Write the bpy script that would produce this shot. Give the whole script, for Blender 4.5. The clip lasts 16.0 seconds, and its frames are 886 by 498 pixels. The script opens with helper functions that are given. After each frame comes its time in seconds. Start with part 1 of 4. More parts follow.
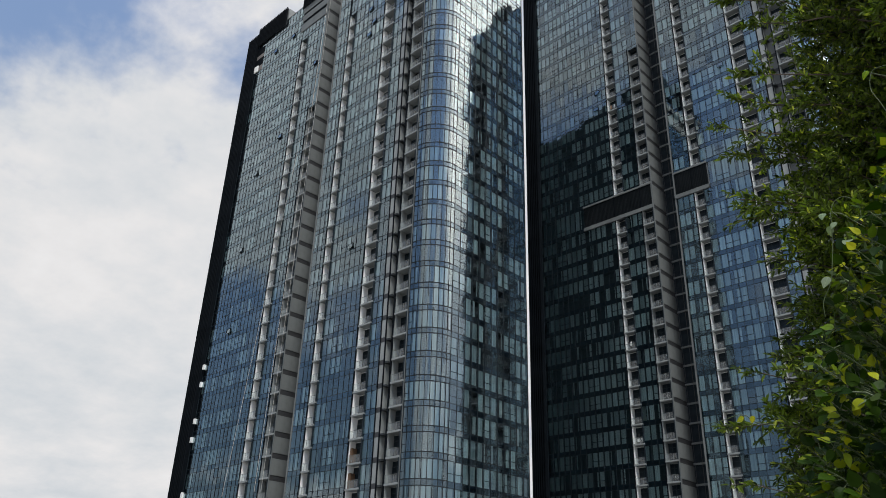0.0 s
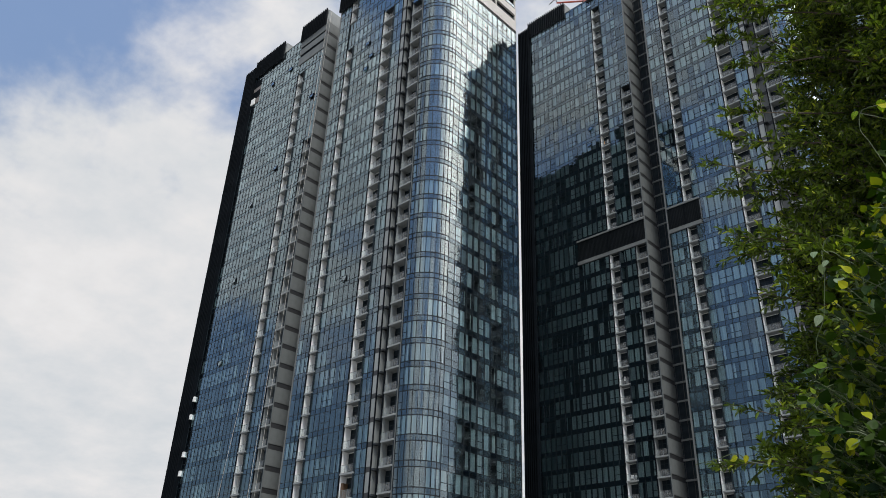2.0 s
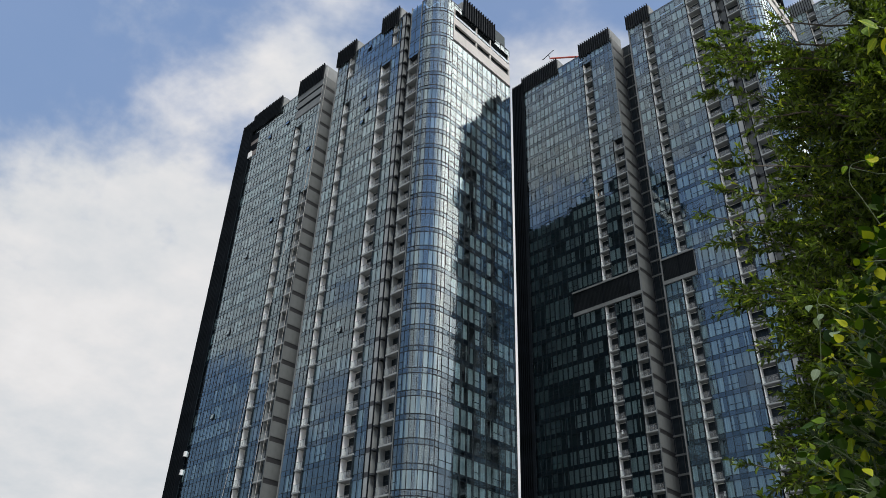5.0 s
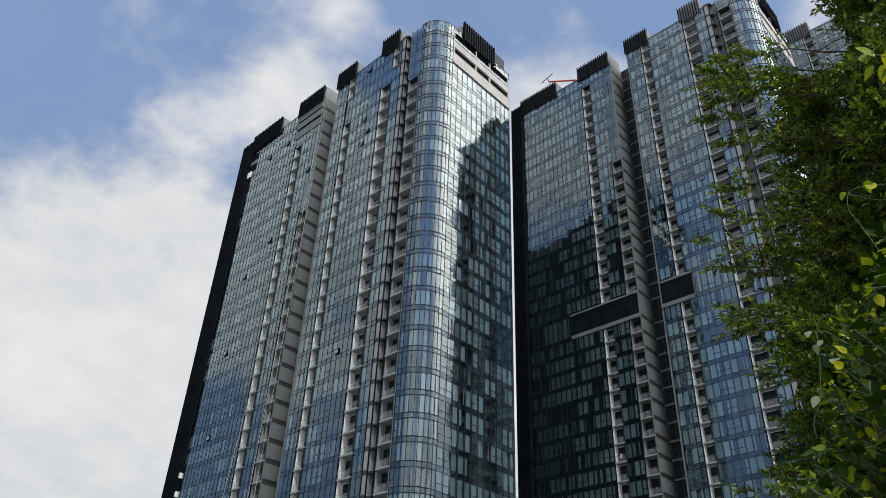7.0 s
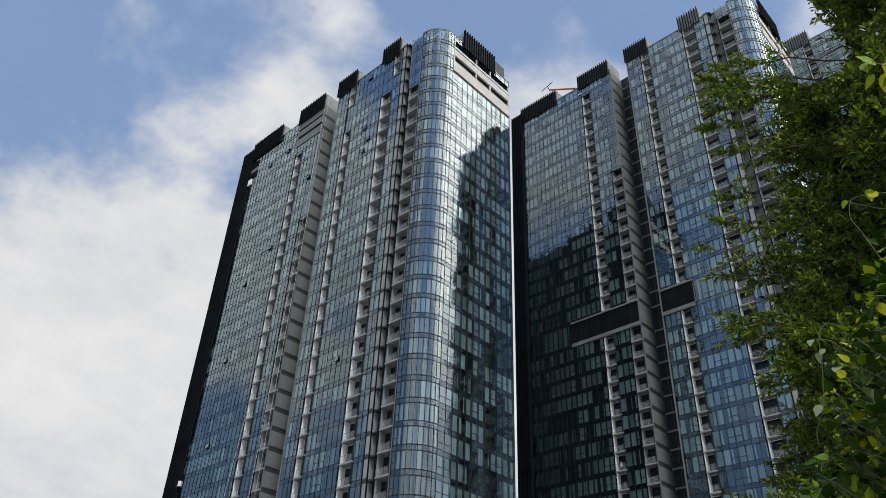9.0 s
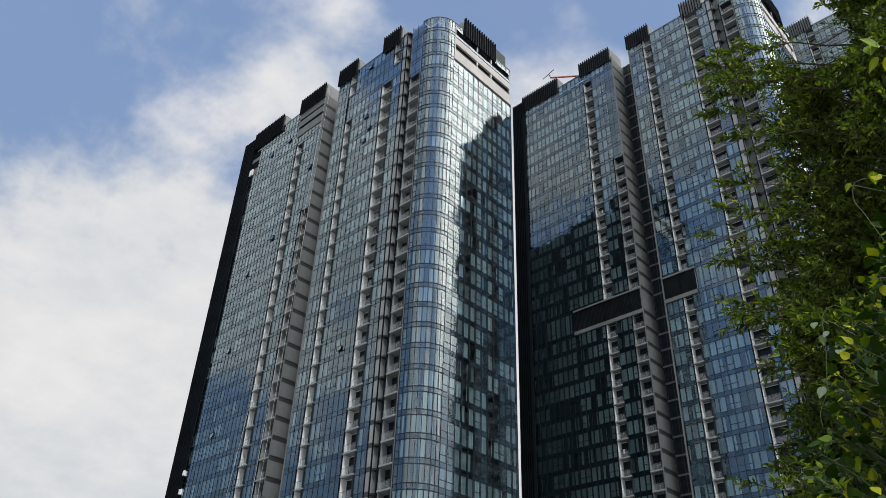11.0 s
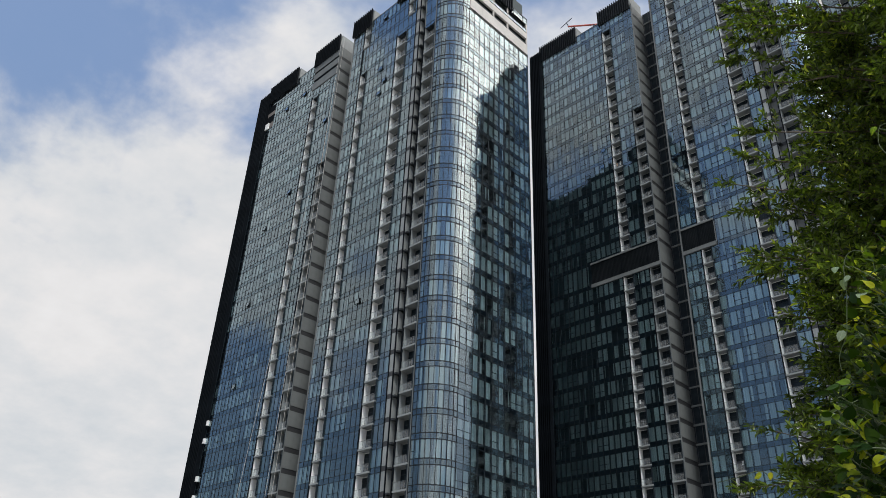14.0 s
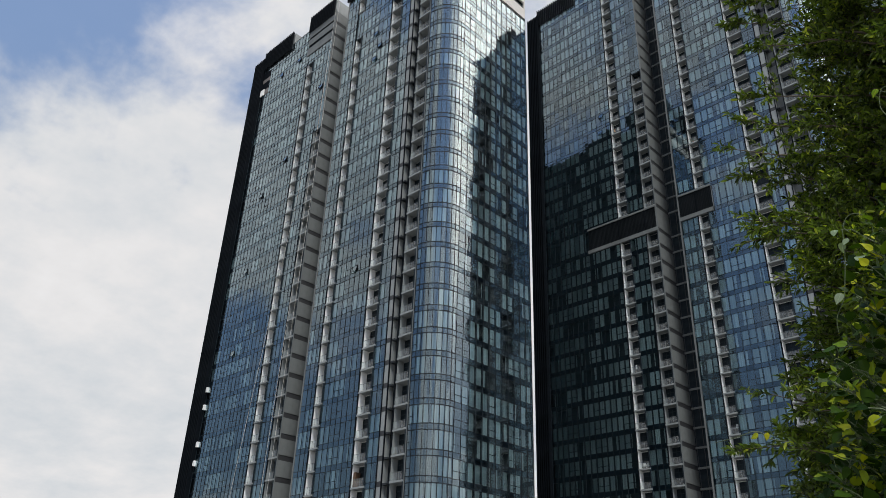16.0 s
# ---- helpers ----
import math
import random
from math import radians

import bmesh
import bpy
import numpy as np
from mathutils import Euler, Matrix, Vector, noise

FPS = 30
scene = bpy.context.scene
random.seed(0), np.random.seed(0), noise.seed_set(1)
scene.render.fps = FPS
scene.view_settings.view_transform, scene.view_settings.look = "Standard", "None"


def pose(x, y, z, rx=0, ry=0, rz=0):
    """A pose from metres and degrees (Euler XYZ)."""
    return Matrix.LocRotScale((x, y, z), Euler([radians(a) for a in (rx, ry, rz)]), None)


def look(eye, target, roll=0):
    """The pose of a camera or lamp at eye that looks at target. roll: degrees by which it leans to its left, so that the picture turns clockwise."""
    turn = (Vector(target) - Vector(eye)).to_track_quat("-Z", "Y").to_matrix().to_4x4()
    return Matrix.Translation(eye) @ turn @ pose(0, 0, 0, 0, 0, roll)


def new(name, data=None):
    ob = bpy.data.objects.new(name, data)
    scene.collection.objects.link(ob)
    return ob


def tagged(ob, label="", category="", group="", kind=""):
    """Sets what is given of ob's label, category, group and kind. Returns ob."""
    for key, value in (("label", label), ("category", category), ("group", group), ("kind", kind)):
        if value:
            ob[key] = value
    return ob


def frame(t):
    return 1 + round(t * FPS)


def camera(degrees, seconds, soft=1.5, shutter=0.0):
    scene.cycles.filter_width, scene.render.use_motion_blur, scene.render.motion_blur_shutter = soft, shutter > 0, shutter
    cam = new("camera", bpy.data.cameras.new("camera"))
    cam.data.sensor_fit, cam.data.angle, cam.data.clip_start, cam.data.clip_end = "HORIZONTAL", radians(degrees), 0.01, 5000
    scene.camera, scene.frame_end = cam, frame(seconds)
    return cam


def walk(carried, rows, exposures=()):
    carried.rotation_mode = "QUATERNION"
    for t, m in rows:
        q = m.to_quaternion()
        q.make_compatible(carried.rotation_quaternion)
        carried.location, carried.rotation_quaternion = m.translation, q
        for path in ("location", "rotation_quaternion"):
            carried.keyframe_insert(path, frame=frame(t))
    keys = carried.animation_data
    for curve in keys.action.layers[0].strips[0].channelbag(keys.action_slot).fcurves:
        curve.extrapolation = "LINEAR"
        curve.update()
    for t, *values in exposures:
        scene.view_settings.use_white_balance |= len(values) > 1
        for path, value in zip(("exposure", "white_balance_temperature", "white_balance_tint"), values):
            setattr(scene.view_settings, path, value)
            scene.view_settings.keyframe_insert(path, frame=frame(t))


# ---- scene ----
cam = camera(60.02, 16.0, soft=0.5)
PATH = [
    (0.0, pose(0.000, 0.000, 1.600, 115.871, -1.771, 44.136)),
    (0.5, pose(0.000, 0.000, 1.601, 116.444, -1.819, 44.043)),
    (1.0, pose(0.001, 0.001, 1.603, 116.972, -1.863, 43.858)),
    (1.5, pose(0.001, 0.001, 1.604, 117.586, -1.938, 43.616)),
    (2.0, pose(0.002, 0.002, 1.606, 118.350, -2.012, 43.499)),
    (2.5, pose(0.002, 0.002, 1.607, 119.310, -1.953, 43.459)),
    (3.0, pose(0.003, 0.003, 1.608, 119.963, -1.976, 43.393)),
    (3.5, pose(0.003, 0.003, 1.610, 120.299, -1.946, 43.456)),
    (4.0, pose(0.004, 0.003, 1.611, 121.075, -1.814, 43.382)),
    (6.5, pose(0.004, 0.003, 1.618, 123.264, -2.006, 43.087)),
    (7.0, pose(0.004, 0.003, 1.620, 123.800, -2.051, 42.928)),
    (7.5, pose(0.004, 0.003, 1.621, 124.278, -2.122, 42.848)),
    (8.0, pose(0.003, 0.002, 1.622, 124.400, -2.152, 42.838)),
    (10.5, pose(-0.003, -0.003, 1.612, 123.935, -1.951, 43.107)),
    (11.0, pose(-0.004, -0.004, 1.608, 123.551, -1.892, 43.227)),
    (11.5, pose(-0.005, -0.005, 1.604, 123.179, -1.975, 43.441)),
    (12.0, pose(-0.006, -0.006, 1.599, 122.587, -2.058, 43.639)),
    (12.5, pose(-0.006, -0.006, 1.595, 121.740, -2.141, 43.962)),
    (13.0, pose(-0.007, -0.007, 1.590, 120.941, -2.079, 44.274)),
    (13.5, pose(-0.009, -0.008, 1.588, 120.519, -2.197, 44.463)),
    (14.0, pose(-0.010, -0.010, 1.587, 120.017, -2.270, 44.463)),
    (14.5, pose(-0.011, -0.011, 1.585, 119.507, -2.155, 44.419)),
    (15.0, pose(-0.013, -0.013, 1.583, 118.643, -2.047, 44.555)),
    (15.5, pose(-0.014, -0.014, 1.582, 118.124, -1.916, 44.479)),
    (16.0, pose(-0.016, -0.015, 1.580, 117.551, -1.976, 44.385)),
]
walk(cam, PATH)

# ---- world, sun ----
SUN_AZ, SUN_EL = -34.0, 60.0
sun_dir = Vector((math.cos(radians(SUN_AZ)) * math.cos(radians(SUN_EL)), math.sin(radians(SUN_AZ)) * math.cos(radians(SUN_EL)), math.sin(radians(SUN_EL))))

world = bpy.data.worlds.new("sky")
scene.world = world
world.use_nodes = True
wn, wl = world.node_tree.nodes, world.node_tree.links
wn.clear()


def wnode(kind, **values):
    n = wn.new(kind)
    for key, value in values.items():
        n.inputs[key].default_value = value
    return n


def wmath(op, a, b=None, clamp=False):
    n = wn.new("ShaderNodeMath")
    n.operation, n.use_clamp = op, clamp
    for i, v in enumerate((a, b)):
        if v is None:
            continue
        if isinstance(v, (int, float)):
            n.inputs[i].default_value = v
        else:
            wl.new(v, n.inputs[i])
    return n.outputs[0]


coords = wn.new("ShaderNodeTexCoord")
split = wn.new("ShaderNodeSeparateXYZ")
wl.new(coords.outputs["Generated"], split.inputs[0])
height = wmath("ADD", wmath("MAXIMUM", split.outputs[2], 0.0), 0.28)
flat = wn.new("ShaderNodeCombineXYZ")
wl.new(wmath("DIVIDE", split.outputs[0], height), flat.inputs[0])
wl.new(wmath("DIVIDE", split.outputs[1], height), flat.inputs[1])
shift = wn.new("ShaderNodeMapping")
shift.inputs["Location"].default_value = (3.1, 1.7, 0.4)
wl.new(flat.outputs[0], shift.inputs[0])
big = wnode("ShaderNodeTexNoise", Scale=1.9, Detail=8.0, Roughness=0.58, Distortion=0.25)
wl.new(shift.outputs[0], big.inputs["Vector"])
soft_noise = wnode("ShaderNodeTexNoise", Scale=4.5, Detail=5.0, Roughness=0.6)
wl.new(shift.outputs[0], soft_noise.inputs["Vector"])
# broad banks of cloud and broad openings: bearing, height angle, weight, tightness
cover = wmath("ADD", wmath("ADD", big.outputs[0], -0.05), wmath("MULTIPLY", wmath("SUBTRACT", soft_noise.outputs[0], 0.5), 0.30))
for az, el, weight, tight in ((166, 20, 0.26, 7.0), (136, 38, 0.14, 18.0), (174, 46, -0.21, 13.0), (150, 6, 0.12, 10.0), (118, 60, -0.13, 14.0), (124, 42, 0.14, 120.0), (-112, 46, 0.03, 8.0), (-142, 40, 0.15, 14.0), (-140, 14, -0.04, 16.0), (-50, 32, 0.10, 6.0), (-141, 46, -0.21, 140.0), (-119, 40, -0.02, 30.0), (-150.5, 21.5, -0.26, 700.0), (-142.5, 28.5, -0.28, 900.0), (-146, 36, 0.22, 60.0), (-110, 33, 0.06, 60.0), (-60, 16, 0.20, 5.0), (-52, 39, -0.50, 15.0), (-143, 16, -0.14, 120.0), (-108, 16, -0.17, 60.0), (-148.5, 28, 0.13, 120.0), (167, 45, 0.16, 500.0), (171, 38, -0.05, 60.0), (147, 51.5, 0.14, 900.0), (121, 51, 0.09, 1500.0), (148.5, 44.5, 0.08, 400.0)):
    lobe = wn.new("ShaderNodeVectorMath")
    lobe.operation = "DOT_PRODUCT"
    wl.new(coords.outputs["Generated"], lobe.inputs[0])
    lobe.inputs[1].default_value = (math.cos(radians(az)) * math.cos(radians(el)), math.sin(radians(az)) * math.cos(radians(el)), math.sin(radians(el)))
    cover = wmath("ADD", cover, wmath("MULTIPLY", wmath("POWER", wmath("MAXIMUM", lobe.outputs["Value"], 0.0), tight), weight))
cloud = wn.new("ShaderNodeMapRange")
cloud.interpolation_type = "SMOOTHSTEP"
cloud.inputs["From Min"].default_value, cloud.inputs["From Max"].default_value = 0.39, 0.61
wl.new(cover, cloud.inputs["Value"])
# thin bright haze round the sun
toward = wn.new("ShaderNodeVectorMath")
toward.operation = "DOT_PRODUCT"
wl.new(coords.outputs["Generated"], toward.inputs[0])
toward.inputs[1].default_value = sun_dir
glow = wmath("POWER", wmath("MAXIMUM", toward.outputs["Value"], 0.0), 70.0)
thick = wmath("MAXIMUM", cloud.outputs[0], wmath("MULTIPLY", glow, 1.3), True)
shade = wmath("ADD", wmath("MULTIPLY", soft_noise.outputs[0], 0.32), 0.60)
# a tall lit cloud to the east, which the short side of the nearer tower mirrors
east = wn.new("ShaderNodeVectorMath")
east.operation = "DOT_PRODUCT"
wl.new(coords.outputs["Generated"], east.inputs[0])
east.inputs[1].default_value = (math.cos(radians(31)) * math.cos(radians(40)), math.sin(radians(31)) * math.cos(radians(40)), math.sin(radians(40)))
lit_cloud = wmath("POWER", wmath("MAXIMUM", east.outputs["Value"], 0.0), 13.0)
thick = wmath("MAXIMUM", thick, wmath("MULTIPLY", lit_cloud, 1.4), True)
# thin haze over the open sky
thick = wmath("ADD", wmath("MULTIPLY", thick, 0.91), 0.09)
# clouds on the sun's side are brighter
near_sun = wmath("POWER", wmath("MAXIMUM", toward.outputs["Value"], 0.0), 3.0)
shade = wmath("ADD", shade, wmath("MULTIPLY", near_sun, 1.1))
bright = wmath("ADD", wmath("ADD", shade, wmath("MULTIPLY", glow, 2.0)), wmath("MULTIPLY", lit_cloud, 2.9))
# the bank to the south-west turns its shaded side to the place
west = wn.new("ShaderNodeVectorMath")
west.operation = "DOT_PRODUCT"
wl.new(coords.outputs["Generated"], west.inputs[0])
west.inputs[1].default_value = (math.cos(radians(-108)) * math.cos(radians(32)), math.sin(radians(-108)) * math.cos(radians(32)), math.sin(radians(32)))
dim_side = wmath("POWER", wmath("MAXIMUM", west.outputs["Value"], 0.0), 6.0)
bright = wmath("MULTIPLY", bright, wmath("SUBTRACT", 1.0, wmath("MULTIPLY", dim_side, 0.40)))
cloud_tone = wn.new("ShaderNodeMix")
cloud_tone.data_type = "RGBA"
wl.new(wmath("MULTIPLY", wmath("SUBTRACT", 0.62, soft_noise.outputs[0]), 3.2, True), cloud_tone.inputs["Factor"])
cloud_tone.inputs[6].default_value, cloud_tone.inputs[7].default_value = (0.99, 0.98, 0.985, 1), (0.90, 0.95, 1.0, 1)
warm_tone = wn.new("ShaderNodeMix")
warm_tone.data_type = "RGBA"
wl.new(wmath("MULTIPLY", lit_cloud, 1.5, True), warm_tone.inputs["Factor"])
wl.new(cloud_tone.outputs[2], warm_tone.inputs[6])
warm_tone.inputs[7].default_value = (1.0, 0.915, 0.84, 1)
sky = wn.new("ShaderNodeTexSky")
sky.sky_type = "NISHITA"
sky.sun_disc = False
sky.sun_elevation, sky.sun_rotation = radians(SUN_EL), radians(90 - SUN_AZ)
sky.dust_density, sky.ozone_density = 0.1, 1.3
clear_bg = wnode("ShaderNodeBackground")
# clear sky, less bright towards the hazy horizon than in clean air
rise = wn.new("ShaderNodeMapRange")
rise.interpolation_type = "SMOOTHSTEP"
for key, value in (("From Min", 0.05), ("From Max", 0.72), ("To Min", 0.055), ("To Max", 0.2)):
    rise.inputs[key].default_value = value
wl.new(split.outputs[2], rise.inputs["Value"])
wl.new(rise.outputs[0], clear_bg.inputs["Strength"])
wl.new(sky.outputs[0], clear_bg.inputs["Color"])
cloud_bg = wnode("ShaderNodeBackground")
wl.new(warm_tone.outputs[2], cloud_bg.inputs["Color"])
wl.new(bright, cloud_bg.inputs["Strength"])
both = wn.new("ShaderNodeMixShader")
wl.new(thick, both.inputs[0])
wl.new(clear_bg.outputs[0], both.inputs[1])
wl.new(cloud_bg.outputs[0], both.inputs[2])
out = wn.new("ShaderNodeOutputWorld")
wl.new(both.outputs[0], out.inputs[0])

sun_data = bpy.data.lights.new("sun", "SUN")
sun_data.energy, sun_data.angle, sun_data.color = 3.1, radians(13.0), (1.0, 0.985, 0.94)
sun = new("sun", sun_data)
sun.matrix_world = look(sun_dir * 300, (0, 0, 0))
scene.view_settings.exposure = 0.0

# ---- materials ----


class Mat:
    """A small wrapper to write node materials shortly."""

    def __init__(self, name):
        self.mat = bpy.data.materials.new(name)
        self.mat.use_nodes = True
        self.n, self.l = self.mat.node_tree.nodes, self.mat.node_tree.links
        self.bsdf = self.n["Principled BSDF"]
        self.tc = self.n.new("ShaderNodeTexCoord")

    def put(self, value, socket):
        if hasattr(value, "links"):
            self.l.new(value, socket)
        else:
            socket.default_value = value

    def node(self, kind, **values):
        n = self.n.new(kind)
        for key, value in values.items():
            self.put(value, n.inputs[key])
        return n

    def math(self, op, a, b=0.0):
        n = self.n.new("ShaderNodeMath")
        n.operation = op
        self.put(a, n.inputs[0])
        self.put(b, n.inputs[1])
        return n.outputs[0]

    def noise(self, scale, detail=4.0, stretch=(1, 1, 1), rough=0.55):
        m = self.node("ShaderNodeMapping", Vector=self.tc.outputs["Object"], Scale=stretch)
        return self.node("ShaderNodeTexNoise", Vector=m.outputs[0], Scale=scale, Detail=detail, Roughness=rough).outputs[0]

    def ramp(self, fac, a, b, lo=0.3, hi=0.7):
        r = self.node("ShaderNodeValToRGB", Fac=fac)
        r.color_ramp.elements[0].position, r.color_ramp.elements[1].position = lo, hi
        r.color_ramp.elements[0].color, r.color_ramp.elements[1].color = (*a, 1), (*b, 1)
        return r.outputs[0]

    def mix(self, fac, a, b, kind="MIX"):
        n = self.n.new("ShaderNodeMix")
        n.data_type, n.blend_type = "RGBA", kind
        self.put(fac, n.inputs["Factor"])
        self.put(a if hasattr(a, "links") else (*a, 1), n.inputs[6])
        self.put(b if hasattr(b, "links") else (*b, 1), n.inputs[7])
        return n.outputs[2]

    def bump(self, height, strength=0.3, distance=0.02):
        b = self.node("ShaderNodeBump", Height=height, Strength=strength, Distance=distance)
        return b.outputs[0]

    def done(self, color=None, rough=None, metal=None, normal=None):
        for key, v in (("Base Color", color), ("Roughness", rough), ("Metallic", metal), ("Normal", normal)):
            if v is not None:
                self.put((*v, 1) if isinstance(v, tuple) else v, self.bsdf.inputs[key])
        return self.mat


def painted(name, a, b, rough=0.55, streak=True, metal=0.0, shine=0.5):
    m = Mat(name)
    col = m.ramp(m.noise(0.35, 5), a, b)
    if streak:
        col = m.mix(m.math("MULTIPLY", m.ramp(m.noise(1.6, 5, (1, 1, 0.12)), (0, 0, 0), (1, 1, 1), 0.5, 0.8), 0.35), col, tuple(c * 0.62 for c in a))
    m.bsdf.inputs["Specular IOR Level"].default_value = shine
    return m.done(col, rough, metal, m.bump(m.noise(9, 4), 0.15, 0.01))


def facade_glass(name, tint, gloss, base, wave):
    """Coated curtain-wall glass: a clear tinted pane under a mirror coat, slightly uneven from pane to pane."""
    m = Mat(name)
    geo = m.n.new("ShaderNodeNewGeometry")
    per = geo.outputs["Random Per Island"]
    low = m.noise(0.30, 2, (1, 1, 0.55))
    fine = m.noise(1.6, 3, (1, 1, 0.16))
    uneven = m.math("ADD", low, m.math("MULTIPLY", fine, 0.40))
    waved = m.bump(uneven, wave, 0.06)
    # every pane is set a little out of true
    chance = m.n.new("ShaderNodeTexWhiteNoise")
    chance.noise_dimensions = "1D"
    m.l.new(per, chance.inputs["W"])
    lean = m.n.new("ShaderNodeVectorMath")
    lean.operation = "MULTIPLY_ADD"
    m.l.new(chance.outputs["Color"], lean.inputs[0])
    lean.inputs[1].default_value = (0.012, 0.012, 0.012)
    lean.inputs[2].default_value = (-0.006, -0.006, -0.006)
    tilted = m.n.new("ShaderNodeVectorMath")
    tilted.operation = "ADD"
    m.l.new(waved, tilted.inputs[0])
    m.l.new(lean.outputs[0], tilted.inputs[1])
    unit = m.n.new("ShaderNodeVectorMath")
    unit.operation = "NORMALIZE"
    m.l.new(tilted.outputs[0], unit.inputs[0])
    normal = unit.outputs[0]
    fres = m.node("ShaderNodeFresnel", IOR=1.52).outputs[0]
    amount = m.math("ADD", m.math("MULTIPLY", fres, 2.1), m.math("ADD", base, m.math("MULTIPLY", m.math("SUBTRACT", per, 0.15), 0.08)))
    clear = m.node("ShaderNodeBsdfTransparent", Color=(*tint, 1))
    mirror = m.node("ShaderNodeBsdfGlossy", Color=(*gloss, 1), Roughness=0.025, Normal=normal)
    mixed = m.node("ShaderNodeMixShader")
    m.l.new(amount, mixed.inputs[0])
    m.l.new(clear.outputs[0], mixed.inputs[1])
    m.l.new(mirror.outputs[0], mixed.inputs[2])
    m.l.new(mixed.outputs[0], m.n["Material Output"].inputs[0])
    return m.mat


GLASS = facade_glass("vision_glass", (0.72, 0.87, 0.90), (0.755, 0.90, 0.955), 0.088, 0.17)
SPANDREL = facade_glass("spandrel_glass", (0.42, 0.58, 0.70), (0.73, 0.89, 0.965), 0.062, 0.17)
SPAN_BACK = painted("spandrel_backing", (0.008, 0.018, 0.030), (0.016, 0.030, 0.046), 0.6)
FRAME = painted("dark_aluminium", (0.009, 0.014, 0.019), (0.017, 0.024, 0.030), 0.5, shine=0.15)
REAR = painted("rear_glazing", (0.007, 0.022, 0.027), (0.018, 0.044, 0.050), 0.4, shine=0.2)
LOUVRE = painted("black_louvre_metal", (0.003, 0.0042, 0.0058), (0.006, 0.008, 0.0105), 0.7, shine=0.03)
SHEET = painted("screen_backing", (0.026, 0.030, 0.034), (0.044, 0.050, 0.055), 0.7, shine=0.2)
GREY = painted("light_grey_panel", (0.094, 0.102, 0.100), (0.14, 0.150, 0.147), 0.6)
STRIPE = painted("dark_grey_band", (0.020, 0.021, 0.023), (0.034, 0.035, 0.038), 0.6)
WHITE = painted("white_render", (0.78, 0.78, 0.76), (0.86, 0.86, 0.84), 0.7)
BEIGE = painted("pale_plant_wall", (0.19, 0.203, 0.202), (0.265, 0.282, 0.28), 0.7)
SOFFIT = painted("balcony_concrete", (0.19, 0.205, 0.205), (0.255, 0.272, 0.27), 0.75)
# near-black colour stands in for the shade of unlit rooms
CORE_SHADE = painted("interior_shade_colour", (0.016, 0.021, 0.025), (0.032, 0.038, 0.044), 0.8)
PLATE = painted("plant_floor_screen", (0.004, 0.006, 0.007), (0.010, 0.012, 0.014), 0.7, shine=0.05)
CREAM = painted("cream_render", (0.46, 0.445, 0.415), (0.57, 0.55, 0.52), 0.7)
UMBER = painted("brown_grey_render", (0.13, 0.115, 0.105), (0.18, 0.16, 0.15), 0.7)
RED = painted("red_crane_paint", (0.42, 0.07, 0.04), (0.52, 0.10, 0.06), 0.5)
ROPE = painted("pale_rope", (0.5, 0.48, 0.44), (0.6, 0.58, 0.54), 0.8)


def curtain_material():
    m = Mat("curtain_cloth")
    geo = m.n.new("ShaderNodeNewGeometry")
    col = m.ramp(geo.outputs["Random Per Island"], (0.40, 0.42, 0.42), (0.92, 0.92, 0.90), 0.0, 0.75)
    # flat cloth: the shade of its folds is painted as dark upright streaks
    folds = m.noise(7.0, 2, (1, 1, 0.02))
    col = m.mix(m.math("MULTIPLY", m.ramp(folds, (0, 0, 0), (1, 1, 1), 0.35, 0.65), 0.55), col, (0.25, 0.27, 0.29))
    return m.done(col, 0.85, None, m.bump(folds, 0.5, 0.05))


CURTAIN = curtain_material()


def rail_glass():
    m = Mat("frosted_rail_glass")
    clear = m.node("ShaderNodeBsdfTransparent", Color=(0.85, 0.9, 0.9, 1))
    m.done(m.ramp(m.noise(0.7, 3), (0.62, 0.65, 0.65), (0.78, 0.80, 0.80)), 0.35)
    mixed = m.node("ShaderNodeMixShader")
    mixed.inputs[0].default_value = 0.13
    m.l.new(clear.outputs[0], mixed.inputs[1])
    m.l.new(m.bsdf.outputs[0], mixed.inputs[2])
    m.l.new(mixed.outputs[0], m.n["Material Output"].inputs[0])
    return m.mat


RAIL = rail_glass()


def door_glass():
    m = Mat("dark_door_glass")
    m.bsdf.inputs["Specular IOR Level"].default_value = 0.2
    return m.done(m.ramp(m.noise(0.8, 3), (0.006, 0.010, 0.014), (0.020, 0.028, 0.034)), 0.10)


DOOR = door_glass()


def leaf_material(name, dark, light, tip):
    m = Mat(name)
    geo = m.n.new("ShaderNodeNewGeometry")
    col = m.ramp(geo.outputs["Random Per Island"], dark, light, 0.0, 0.85)
    col = m.mix(m.math("GREATER_THAN", geo.outputs["Random Per Island"], 0.955), col, tip)
    col = m.mix(m.math("MULTIPLY", m.noise(14, 3), 0.35), col, tuple(c * 0.6 for c in dark))
    m.done(col, 0.40)
    m.bsdf.inputs["Specular IOR Level"].default_value = 0.28
    thin = m.node("ShaderNodeBsdfTranslucent", Color=m.mix(1.0, col, (1.35, 1.6, 0.4), "MULTIPLY"))
    mixed = m.node("ShaderNodeMixShader")
    mixed.inputs[0].default_value = 0.28
    m.l.new(m.bsdf.outputs[0], mixed.inputs[1])
    m.l.new(thin.outputs[0], mixed.inputs[2])
    m.l.new(mixed.outputs[0], m.n["Material Output"].inputs[0])
    return m.mat


